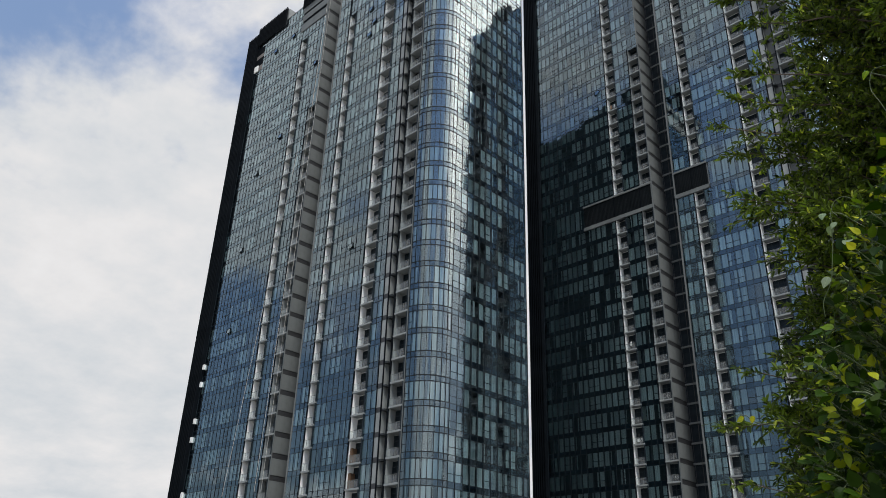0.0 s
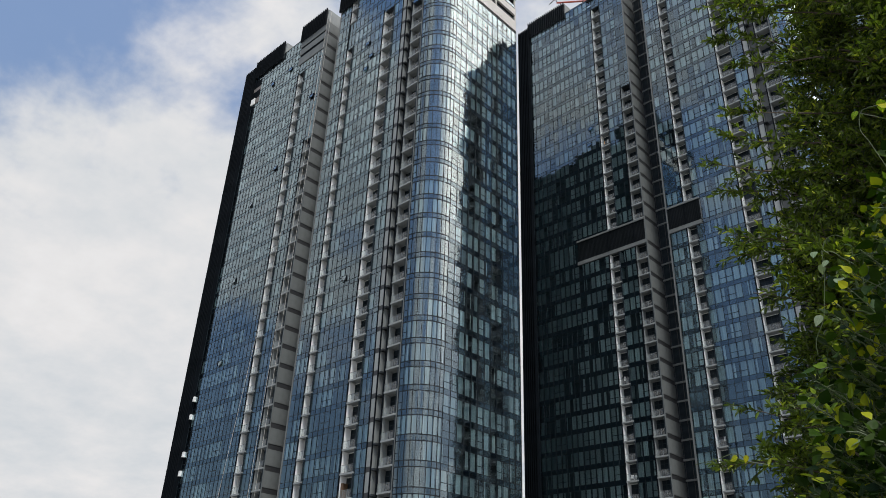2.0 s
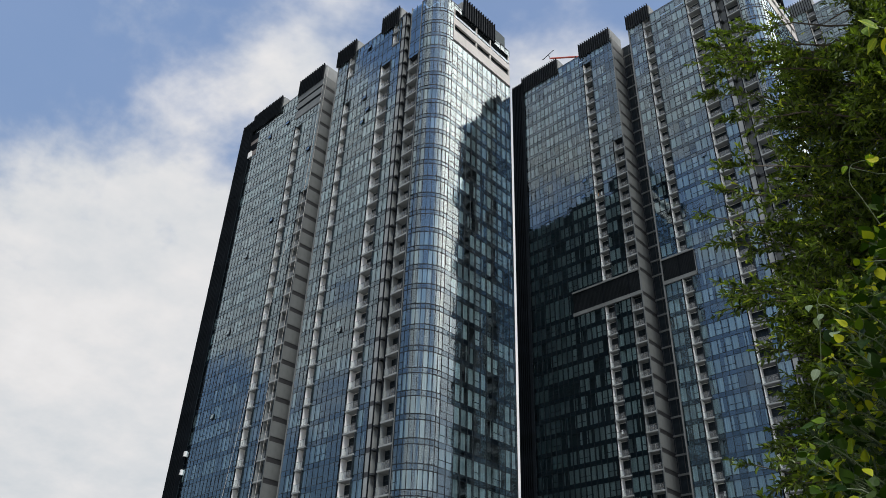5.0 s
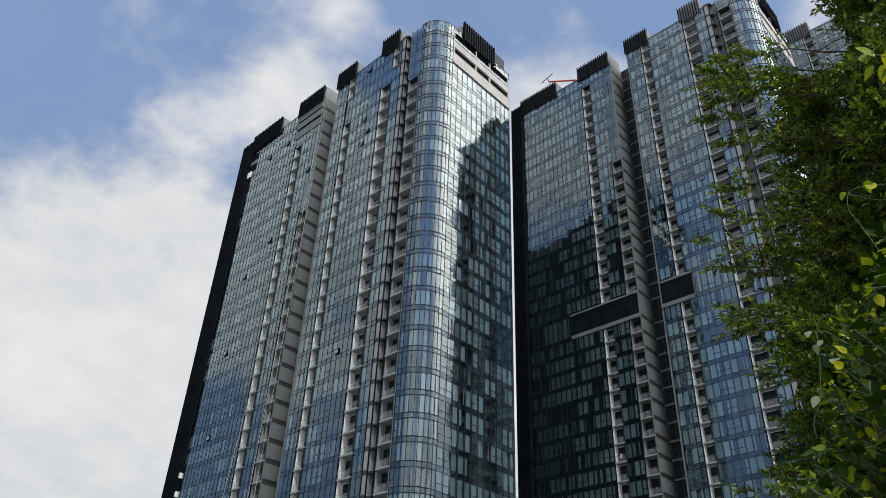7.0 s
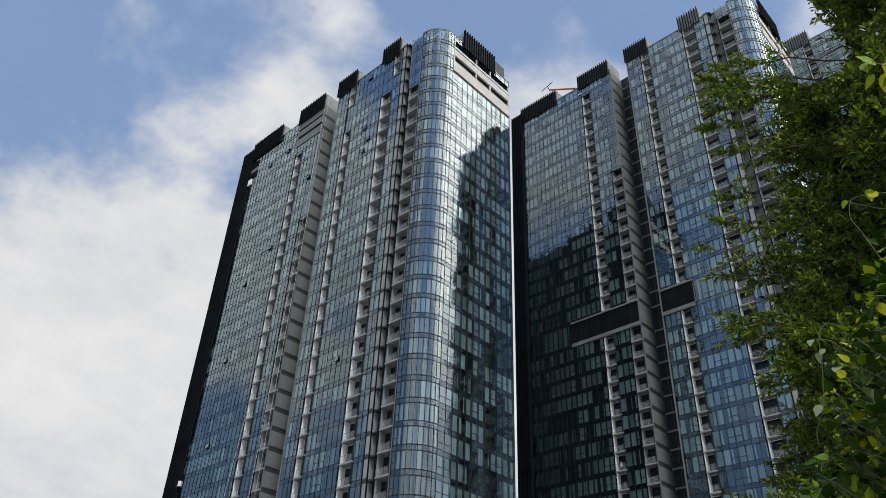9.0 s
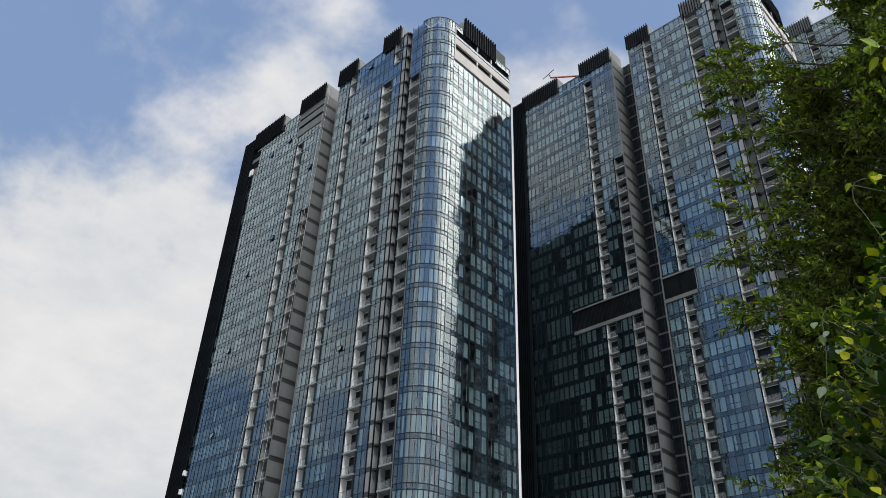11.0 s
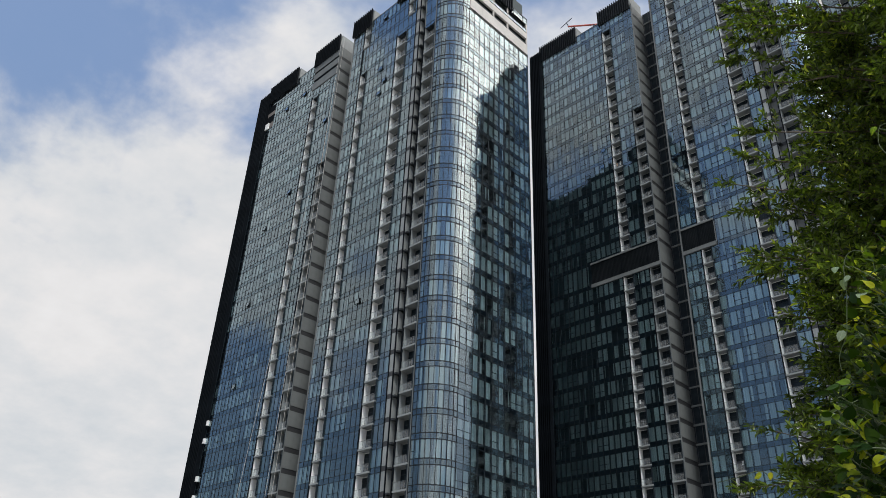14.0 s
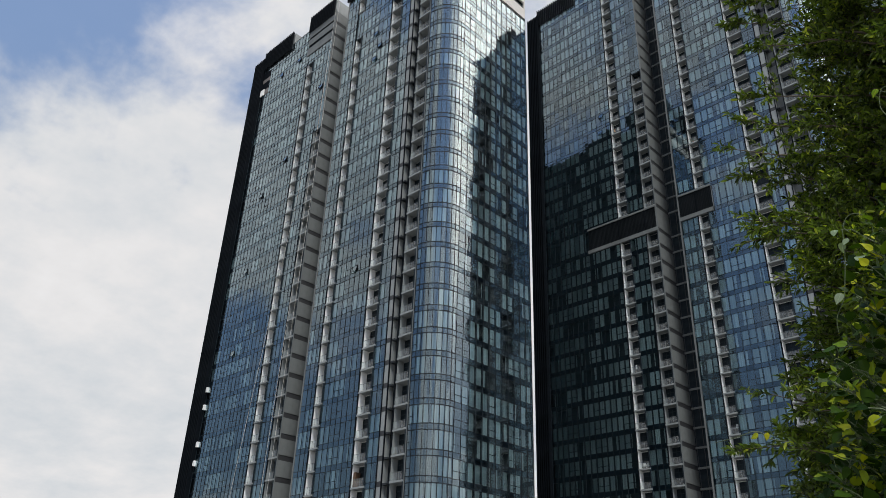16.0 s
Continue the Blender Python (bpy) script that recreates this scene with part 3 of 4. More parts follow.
    # --- dark screens of the plant floor
    for pa, pb, pz0, pz1 in plates:
        s = Soup()
        s.box(pa, pb, -0.05, 0.3, pz0 + 0.45, pz1 - 0.40)
        panel = part_of("plant_floor_screen", s, PLATE, t, "near-black louvred plant floor screen")
        for nm, za, zb in (("screen_sill", pz0 - 0.30, pz0 + 0.45), ("screen_lintel", pz1 - 0.40, pz1 - 0.05)):
            part(nm, box_mesh(nm, GREY, pa - 0.1, pb + 0.1, -0.22, 0.3, za, zb), panel, "light grey rim")
        ribs = Soup()
        n = int((pb - pa) / 0.3)
        for i in range(n):
            x = pa + 0.15 + (pb - pa - 0.3) * i / (n - 1)
            ribs.box(x - 0.03, x + 0.03, -0.12, -0.05, pz0 + 0.45, pz1 - 0.40)
        part_of("screen_ribs", ribs, PLATE, panel, "", "stuff")
    # --- windows left open
    for u, z in loose:
        sash, rim = Soup(), Soup()
        sash.box(-0.52, 0.52, -0.02, 0.0, -0.95, 0)
        for dims in ((-0.57, 0.57, -0.04, 0.02, -0.06, 0.0), (-0.57, 0.57, -0.04, 0.02, -1.0, -0.93), (-0.57, -0.5, -0.04, 0.02, -1.0, 0.0), (0.5, 0.57, -0.04, 0.02, -1.0, 0.0)):
            rim.box(*dims)
        w = part_of("open_window", rim, LOUVRE, t, "top-hung window pushed open", at=pose(u, -0.06, z + 0.5, -9))
        part_of("pane", sash, GLASS, w)
    if crown_bands:
        # small white ledges beside the end screen
        ledge = Soup()
        ledge.box(-0.06, 0.42, -0.36, 0.1, -0.42, 0.42)
        ledge.box(-0.09, 0.46, -0.39, 0.1, -0.50, -0.42)
        ledge_me = ledge.mesh("ledge", WHITE)
        for z in (19.6, 29.0, 32.3, 39.0, 42.3):
            part("ledge", ledge_me, t, "small white service ledge", pose(0, 0, z))
        a, b = 17.0, 25.6
        for z0, z1 in ((roof - 7.6, roof - 5.6), (roof - 4.8, roof - 3.2), (roof - 2.6, roof - 1.0)):
            part("crown_band", box_mesh("crown_band", GREY, a, b, -0.14, 0.3, z0, z1), t, "pale grey band below the roof screen")
        for z0, z1 in ((roof - 5.6, roof - 4.8), (roof - 3.2, roof - 2.6)):
            part("crown_slit", box_mesh("crown_slit", LOUVRE, a + 0.3, b - 0.2, -0.06, 0.3, z0, z1), t)
        for z0, z1 in ((roof - 9.2, roof - 7.8), (roof - 5.6, roof - 4.6)):
            part("end_band", box_mesh("end_band", UMBER, 0.0, 2.6, -0.08, 0.3, z0, z1), t, "dull brown-grey parapet band")
        part("end_box", box_mesh("end_box", WHITE, -0.05, 1.3, -0.3, -0.08, roof - 9.3, roof - 7.7), t, "small white box on the parapet")
        for z0, z1 in ((roof - 7.8, roof - 5.6), (roof - 4.6, roof - 2.6)):
            part("end_slit", box_mesh("end_slit", LOUVRE, 0.0, 2.6, -0.06, 0.3, z0, z1), t)
    return t


A_X, A_Y = -127.8, 66.67
levels_a = [0.4 + 3.3 * i for i in range(37)]
tower_a = tower(A_X, A_Y, levels_a, "dark blue glass apartment tower with a rounded glazed corner", 4, (32, 31, 32, 31), 26, 11,
                loose=[(7.8, 111.9), (14.2, 112.4), (6.7, 118.2), (14.6, 86.7), (7.6, 80.9), (6.6, 64.3), (6.9, 47.7), (40.0, 117.2), (40.2, 103.5), (41.5, 99.8), (40.3, 97.3), (40.6, 54.2), (23.7, 100.0)],
                piece_rows=range(8, 30), crown_bands=True, drawn=0.5)
B_X, B_Y = -86.0, 115.0
levels_b = [2.7 + 3.3 * i for i in range(22)] + [77.2 + 3.3 * i for i in range(20)]
tower_b = tower(B_X, B_Y, levels_b, "taller blue glass apartment tower with a dark plant floor", 4, (39, 40, 40, 39), 31, 23,
                plates=[(10.6, 25.6, 72.0, 77.2), (30.5, 36.7, 72.0, 77.2)],
                loose=[(15.5, 103.0), (15.0, 99.0), (42.0, 96.0)], piece_rows=range(8, 30), strip_from=-3.15)
C_X, C_Y = -61.0, 155.0
levels_c = [0.3 + 3.3 * i for i in range(49)]
tower_c = tower(C_X, C_Y, levels_c, "distant glass apartment tower behind the others", 26, (46, 47, 47, 46), 38, 37, distant=True)

# ---- roof crane on the taller tower ----
crane = new("roof_crane")
crane.location = (-71.6, 117.5, levels_b[-1] - 0.3)
tagged(crane, "red roof crane with a pale spreader bar", "crane")


def rod(soup_name, a, b, r, mat, parent, label="", sides=8):
    bm = bmesh.new()
    a, b = Vector(a), Vector(b)
    bmesh.ops.create_cone(bm, cap_ends=True, segments=sides, radius1=r, radius2=r, depth=(b - a).length)
    bm.transform(Matrix.Translation((a + b) / 2) @ (b - a).to_track_quat("Z", "Y").to_matrix().to_4x4())
    me = bpy.data.meshes.new(soup_name)
    bm.to_mesh(me)
    bm.free()
    me.materials.append(mat)
    return part(soup_name, me, parent, label)


rod("mast", (0, 0, 0), (0, 0, 3.6), 0.35, FRAME, crane)
rod("boom", (0.8, 0, 3.2), (-7.2, -0.6, 7.6), 0.22, RED, crane, "red boom")
rod("hanger", (-7.1, -0.6, 7.6), (-7.6, -0.6, 9.0), 0.10, FRAME, crane)
rod("spreader", (-9.4, -0.8, 8.4), (-6.1, -0.4, 10.0), 0.10, FRAME, crane, "thin spreader bar")
rod("counterweight", (0.2, 0, 3.0), (1.7, 0, 2.8), 0.4, RED, crane)

# ---- ropes for facade work, hung down the recess of the nearer tower ----
for k, (u, v) in enumerate(((26.6, 24.6), (27.6, 26.4), (23.0, 15.6))):
    rope = new("work_rope")
    rope.location = (A_X + u, A_Y, 0)
    tagged(rope, "thin pale work rope hanging down the glass front", "rope", group="work ropes")
    rod("strand", (0, -0.7, levels_a[-1] + 0.5 if k < 2 else 82), (v - u, -1.5, 18), 0.025, ROPE, rope, sides=5)

# ---- the tree and the climber beside the camera ----
EYE = Vector((0, 0, 1.6))


def toward_sky(az, el, dist):
    """The point at that bearing and height angle, dist metres off on plan, as seen from where the camera stands."""
    a = radians(az)
    return Vector((dist * math.cos(a), dist * math.sin(a), EYE.z + dist * math.tan(radians(el))))


def tube(bm, pts, r0, r1, sides=6):
    """A tapered limb through pts."""
    rings = []
    for i, p in enumerate(pts):
        d = (pts[min(i + 1, len(pts) - 1)] - pts[max(i - 1, 0)]).normalized()
        q = d.to_track_quat("Z", "Y")
        r = r0 + (r1 - r0) * i / (len(pts) - 1)
        rings.append([bm.verts.new(p + q @ Vector((r * math.cos(k * 2 * math.pi / sides), r * math.sin(k * 2 * math.pi / sides), 0))) for k in range(sides)])
    for a, b in zip(rings, rings[1:]):
        for k in range(sides):
            bm.faces.new((a[k], a[(k + 1) % sides], b[(k + 1) % sides], b[k]))
    bm.faces.new(rings[-1])


def bowed(a, b, bow, rng, n=6):
    """Points from a to b with a bow (a vector) and a little wander."""
    out = []
    for i in range(n + 1):
        s = i / n
        p = a.lerp(b, s) + bow * (4 * s * (1 - s))
        if 0 < i < n:
            p += Vector([rng.uniform(-1, 1) for _ in range(3)]) * 0.02 * (b - a).length
        out.append(p)
    return out


def along(pts, s):
    f = s * (len(pts) - 1)
    i = min(int(f), len(pts) - 2)
    return pts[i].lerp(pts[i + 1], f - i), (pts[i + 1] - pts[i]).normalized()


def small_leaf(soup, p, d, up, size, wide):
    """A slim leaf folded along its midrib, from p along d."""
    side = d.cross(up).normalized()
    nrm = side.cross(d).normalized()
    i = len(soup.v)
    lift = nrm * size * 0.09
    tip = p + d * size - nrm * size * 0.10
    soup.v += [tuple(p), tuple(tip)]
    for sg in (1, -1):
        soup.v += [tuple(p + d * size * 0.30 + side * sg * wide * 0.46 + lift), tuple(p + d * size * 0.68 + side * sg * wide * 0.42 + lift * 0.8)]
    soup.f += [(i, i + 2, i + 3, i + 1), (i, i + 1, i + 5, i + 4)]


def rand_dir(rng):
    while True:
        v = Vector((rng.uniform(-1, 1), rng.uniform(-1, 1), rng.uniform(-1, 1)))
        if 0.05 < v.length < 1:
            return v.normalized()


def outline(el):
    """Bearing of the crown's outer edge at each height angle."""
    marks = ((2, 113), (10, 112.6), (15, 112.0), (19, 110.4), (22, 108.8), (25, 109.5), (28, 109.6), (31, 107.8), (35, 107.0), (39, 105.6), (42, 105.6), (43.6, 104.0), (44.4, 99.0), (45.2, 97.6), (46, 98.6), (48, 99.4), (52, 99))
    for (a, u), (b, v) in zip(marks, marks[1:]):
        if a <= el <= b:
            return u + (v - u) * (el - a) / (b - a)
    return 100


def in_gap(p, rng):
    """Whether a leaf falls in the thin place near the crown's top."""
    d = p - EYE
    az, el = math.degrees(math.atan2(d.y, d.x)), math.degrees(math.asin(d.z / d.length))
    r = ((az - 99.4) / 3.1) ** 2 + ((el - 43.8) / 1.75) ** 2
    return r < 1 and rng.random() < 0.985 - 0.22 * r


def small_leaved_tree():
    rng = random.Random(5)
    tree = new("tree")
    base = toward_sky(92.0, 0, 6.6)
    tree.location = (base.x, base.y, 0)
    tagged(tree, "bushy tree with small dark green leaves", "tree")
    off = Vector((base.x, base.y, 0))
    wood, leaves = bmesh.new(), Soup()
    stem = [Vector((0.0, 0.0, 0.0)), Vector((-0.05, 0.02, 1.6)), Vector((0.06, -0.05, 3.4)), Vector((-0.04, 0.04, 5.4)), Vector((0.02, 0.0, 7.6)), Vector((0.05, 0.0, 9.0))]
    trunk = bmesh.new()
    tube(trunk, stem, 0.17, 0.03, 10)

    boughs = []
    for k in range(70):
        el = 3 + 46 * (k + rng.random()) / 70
        boughs.append((outline(el) - abs(rng.gauss(0, 1.2)) - 1.9, el, rng.uniform(5.3, 6.6)))
    for k in range(150):
        el = 2 + 49 * rng.random()
        boughs.append((rng.uniform(89, max(92, outline(el) - 3.2)), el, rng.uniform(4.9, 5.7)))
    for k in range(190):
        el = 2 + 40 * rng.random()
        boughs.append((rng.uniform(91, outline(el) - 2.6), el, rng.uniform(6.2, 7.2)))
    for k in range(60):
        el = 2 + 22 * rng.random()
        boughs.append((outline(el) - rng.uniform(2.4, 6.0), el, rng.uniform(5.6, 6.9)))
    # a few long sprays that reach past the rest
    body = len(boughs)
    boughs += [(109.6, 43.8, 5.6), (108.3, 42.6, 5.5), (111.7, 33.3, 5.5), (111.4, 28.2, 5.4), (111.5, 26.6, 5.6), (113.2, 12.6, 5.6), (112.0, 16.3, 5.5), (112.9, 8.8, 5.4), (108.2, 44.6, 5.5), (106.8, 45.2, 5.7), (107.2, 43.4, 5.4), (108.8, 41.4, 5.6), (107.6, 39.6, 5.5), (109.0, 36.4, 5.6), (109.8, 34.8, 5.5), (110.6, 31.2, 5.7), (110.2, 24.0, 5.5)]
    for k, (az, el, dist) in enumerate(boughs):
        # the crown is thin near its top, where the far tower shows through
        if 100.5 < az < 106 and el > 39.5 and 70 <= k < body and rng.random() < 0.6:
            continue
        tip = toward_sky(az, el, dist) - off
        root, _ = along(stem, min(0.98, max(0.12, (tip.z - rng.uniform(0.1, 0.7)) / 9.0)))
        pts = bowed(root, tip, Vector((0, 0, rng.uniform(0.03, 0.18))), rng)
        tube(wood, pts, 0.015, 0.003, 5)
        spray = k >= body
        n = 32 if not spray else 22
        for j in range(n):
            s = rng.uniform(0.30 if el < 38 else 0.62, 1.0) if not spray else rng.uniform(0.5, 1.0)
            p, d = along(pts, s)
            tw = (d * rng.uniform(0.5, 1.2) + rand_dir(rng) * 0.8 + Vector((0, 0, 0.15))).normalized()
            length = rng.uniform(0.16, 0.36) * (0.75 if spray else 1.0)
            if s > 0.93:
                tw, length = (d + rand_dir(rng) * 0.25).normalized(), rng.uniform(0.10, 0.20)
            q = p + tw * length
            if in_gap(q + off, rng):
                continue
            tube(wood, [p, p.lerp(q, 0.5) + Vector((0, 0, 0.012)), q], 0.0035, 0.0012, 3)
            m = int(length / 0.0108)
            for i in range(m):
                c = p + tw * (length * (i + 0.6) / m)
                if in_gap(c + off, rng):
                    continue
                out_dir = (tw * rng.uniform(0.4, 0.9) + rand_dir(rng) * 0.75).normalized()
                size = rng.uniform(0.042, 0.070)
                small_leaf(leaves, c, out_dir, (Vector((0, 0, 1)) + rand_dir(rng) * 0.7).normalized(), size, size * rng.uniform(0.28, 0.40))
            small_leaf(leaves, q, tw, Vector((0.1, 0, 1)).normalized(), 0.055, 0.02)
    for nm, bm, lab in (("trunk", trunk, "brown trunk"), ("branchwork", wood, "thin brown limbs and twigs")):
        me = bpy.data.meshes.new(nm)
        bm.to_mesh(me)
        bm.free()
        me.materials.append(BARK)
        tagged(part(nm, me, tree, lab), kind="stuff" if nm == "branchwork" else "")
    part_of("crown", leaves, LEAF, tree, "dense crown of small glossy leaves", "stuff")


small_leaved_tree()


def vine_leaf_mesh(k):
    """An ovate pointed leaf, cupped along the midrib; local +x is its length (1 m, to be scaled)."""
    rng = random.Random(100 + k)
    bm = bmesh.new()
    n = 7
    mid, left, right = [], [], []
    droop = rng.uniform(0.06, 0.22)
    cup = rng.uniform(0.05, 0.18)
    fat = rng.uniform(0.27, 0.38)
    for i in range(n + 1):
        s = i / n
        w = fat * (math.sin(math.pi * min(1, s ** 0.72)) ** 0.85 if 0 < s < 1 else 0)
        z = -droop * s * s
        mid.append(bm.verts.new((s, 0, z)))
        if 0 < i < n:
            wav = 0.02 * math.sin(7 * s + k)
            left.append(bm.verts.new((s - 0.03, w, z + cup * w + wav)))
            right.append(bm.verts.new((s - 0.03, -w, z + cup * w - wav)))
    for side in (left, right):
        bm.faces.new((mid[0], side[0], mid[1]))
        for i in range(1, n - 1):
            bm.faces.new((mid[i], side[i - 1], side[i], mid[i + 1]))
        bm.faces.new((mid[n - 1], side[-1], mid[n]))
    bmesh.ops.recalc_face_normals(bm, faces=bm.faces)
    for fc in bm.faces:
        fc.smooth = True
    me = bpy.data.meshes.new("leaf")
    bm.to_mesh(me)
    bm.free()
    return me


def vine_material(name, a, b, gloss=0.5, joined=False):
    m = Mat(name)
    chance = m.n.new("ShaderNodeNewGeometry").outputs["Random Per Island"] if joined else m.n.new("ShaderNodeObjectInfo").outputs["Random"]
    col = m.ramp(chance, a, b, 0.1, 0.95)
    if not joined:
        sep = m.node("ShaderNodeSeparateXYZ", Vector=m.tc.outputs["Object"])
        rib = m.math("LESS_THAN", m.math("ABSOLUTE", sep.outputs[1], 0.0), 0.018)
        col = m.mix(m.math("MULTIPLY", rib, 0.5), col, tuple(min(1, c * 1.7) for c in b))
    col = m.mix(m.math("MULTIPLY", m.noise(30 if joined else 4, 4), 0.4), col, tuple(c * 0.55 for c in a))
    m.done(col, gloss, None, m.bump(m.noise(60 if joined else 9, 3), 0.25, 0.004 if joined else 0.02))
    m.bsdf.inputs["Specular IOR Level"].default_value = 0.10
    thin = m.node("ShaderNodeBsdfTranslucent", Color=m.mix(1.0, col, (1.6, 1.7, 0.5), "MULTIPLY"))
    mixed = m.node("ShaderNodeMixShader")
    mixed.inputs[0].default_value = 0.16 if joined else 0.22
    m.l.new(m.bsdf.outputs[0], mixed.inputs[1])
    m.l.new(thin.outputs[0], mixed.inputs[2])
    m.l.new(mixed.outputs[0], m.n["Material Output"].inputs[0])
    return m.mat


VINE_GREEN = vine_material("vine_green", (0.020, 0.056, 0.004), (0.085, 0.160, 0.010))
VINE_YELLOW = vine_material("vine_young_yellow", (0.12, 0.20, 0.010), (0.44, 0.40, 0.015))
# joined leaves repeat these colours darker: the plant's inner shade is painted in
SHADED_GREEN = vine_material("shaded_green", (0.006, 0.020, 0.001), (0.032, 0.068, 0.003), 0.5, True)
SHADED_YELLOW = vine_material("shaded_yellow", (0.10, 0.17, 0.008), (0.36, 0.36, 0.012), 0.5, True)
SHADED_PALE = vine_material("shaded_pale", (0.08, 0.13, 0.06), (0.14, 0.19, 0.10), 0.5, True)
VINE_PALE = vine_material("vine_pale_underside", (0.15, 0.21, 0.12), (0.24, 0.29, 0.19), 0.5)


def climber():
    rng = random.Random(9)
    vine = new("climbing_vine")
    base = toward_sky(97, 0, 2.3)
    off = Vector((base.x, base.y, 0))
    vine.location = off
    tagged(vine, "leafy climber with broad green and young yellow leaves", "climbing plant")
    shapes = [vine_leaf_mesh(k) for k in range(5)]
    sets = []
    for mt in (VINE_GREEN, VINE_YELLOW, VINE_PALE):
        sets.append([])
        for me in shapes:
            c = me.copy()
            c.materials.append(mt)
            sets[-1].append(c)
    marks = ((2, 110.0), (8, 109.6), (11, 109.0), (14, 107.4), (16, 108.4), (18, 108.0), (20, 105.4), (22, 105.6), (25, 103.4), (28, 101.6), (30, 100.2), (33, 97.5))

    def edge(el):
        for (a, u), (b, v) in zip(marks, marks[1:]):
            if a <= el <= b:
                return u + (v - u) * (el - a) / (b - a)
        return 96 if el > 2 else 110

    stems = bmesh.new()
    count = 0
    rest = [Soup(), Soup(), Soup()]
    for k in range(300):
        el = 2 + 30 * ((k + rng.random()) / 262) ** 1.35 if k < 262 else rng.uniform(-26, 2)
        edge_near = k % 2 == 0
        az = edge(el) - (rng.uniform(0, 1.5) if edge_near else rng.uniform(2.0, max(2.5, edge(el) - 90)))
        dist = rng.uniform(1.95, 2.6)
        tip = toward_sky(az, el, dist) - off
        root = toward_sky(az - rng.uniform(4, 9), max(-30, el - rng.uniform(4, 9)), dist + rng.uniform(0.0, 0.3)) - off
        pts = bowed(root, tip, Vector((0, 0, rng.uniform(-0.03, 0.06))), rng, 7)
        tube(stems, pts, 0.0035, 0.0014, 5)
        n = rng.randint(20, 30)
        for i in range(n):
            s = 0.12 + 0.88 * (i + 1) / n
            p, d = along(pts, s)
            young = s > 0.62 and rng.random() < (0.30 if edge_near else 0.05)
            size = rng.uniform(0.024, 0.040) if young else rng.uniform(0.026, 0.048)
            fwd = (d * rng.uniform(0.3, 1.0) + rand_dir(rng) * 0.9 + Vector((0, 0, -0.12))).normalized()
            up = (Vector((0.1, -0.25, 1.0)) + rand_dir(rng) * 0.7).normalized()
            side = up.cross(fwd).normalized()
            up = fwd.cross(side).normalized()
            rot = Matrix((fwd, side, up)).transposed().to_4x4()
            kind = 1 if young else (2 if rng.random() < 0.02 else 0)
            stalk = p + fwd * 0.018
            tube(stems, [p, stalk], 0.0012, 0.001, 3)
            place = Matrix.Translation(stalk) @ rot @ Matrix.Diagonal((size, size, size, 1))
            shape = sets[kind][rng.randrange(5)]
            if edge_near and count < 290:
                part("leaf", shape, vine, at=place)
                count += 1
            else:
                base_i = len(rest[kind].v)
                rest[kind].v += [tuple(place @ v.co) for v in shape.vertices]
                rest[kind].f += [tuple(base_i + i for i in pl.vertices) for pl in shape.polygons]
    for soup, mt in zip(rest, (SHADED_GREEN, SHADED_YELLOW, SHADED_PALE)):
        part_of("foliage", soup, mt, vine, "dense broad leaves, inner shade darkened into their colour", "stuff")
    # main canes down to the soil
    for az, el, dz in ((100, 26, 2.35), (97, 31, 2.4), (104, 17, 2.3)):
        tube(stems, bowed(toward_sky(az - 4, -34.5, 2.33) - off, toward_sky(az, el, dz) - off, Vector((0.03, 0.02, 0)), rng, 8), 0.011, 0.004, 6)
    me = bpy.data.meshes.new("stem")
    stems.to_mesh(me)
    stems.free()
    me.materials.append(TENDRIL)
    tagged(part("stem", me, vine, "thin green stems"), kind="stuff")
    # free tendrils: a loop, its hanging end, and a long runner
    for way in (((104.6, 25.9), (104.9, 26.3), (104.5, 26.9), (103.8, 27.0), (103.1, 26.4), (103.1, 25.5)), ((103.0, 24.8), (103.7, 25.4), (104.4, 26.0), (105.1, 26.1)),
                ((105.0, 26.2), (105.2, 24.5), (105.6, 22.7), (105.9, 21.6), (106.6, 20.4), (106.7, 19.4)), ((111.1, 12.6), (112.4, 12.9), (112.8, 13.3), (113.4, 13.4), (114.4, 13.1), (115.9, 12.8)),
                ((97.0, 34.2), (98.5, 34.5), (99.6, 34.6), (100.2, 34.4), (100.5, 33.4), (100.1, 32.4), (99.4, 30.3)), ((100.2, 34.4), (99.4, 34.0), (98.1, 33.4), (97.0, 33.6)),
                ((93.5, 41.2), (94.4, 41.9), (95.3, 42.5), (95.9, 42.7))):
        bm = bmesh.new()
        key = [toward_sky(az, el, 2.05) - off for az, el in way]
        fine = []
        for i in range(len(key) - 1):
            p0, p1, p2, p3 = key[max(i - 1, 0)], key[i], key[i + 1], key[min(i + 2, len(key) - 1)]
            for j in range(6):
                s = j / 6
                fine.append(0.5 * (2 * p1 + (p2 - p0) * s + (2 * p0 - 5 * p1 + 4 * p2 - p3) * s * s + (3 * p1 - p0 - 3 * p2 + p3) * s ** 3))
        fine.append(key[-1])
        tube(bm, fine, 0.0013, 0.0009, 5)
        me = bpy.data.meshes.new("tendril")
        bm.to_mesh(me)
        bm.free()
        me.materials.append(TENDRIL)
        part("tendril", me, vine, "thin pale green tendril")
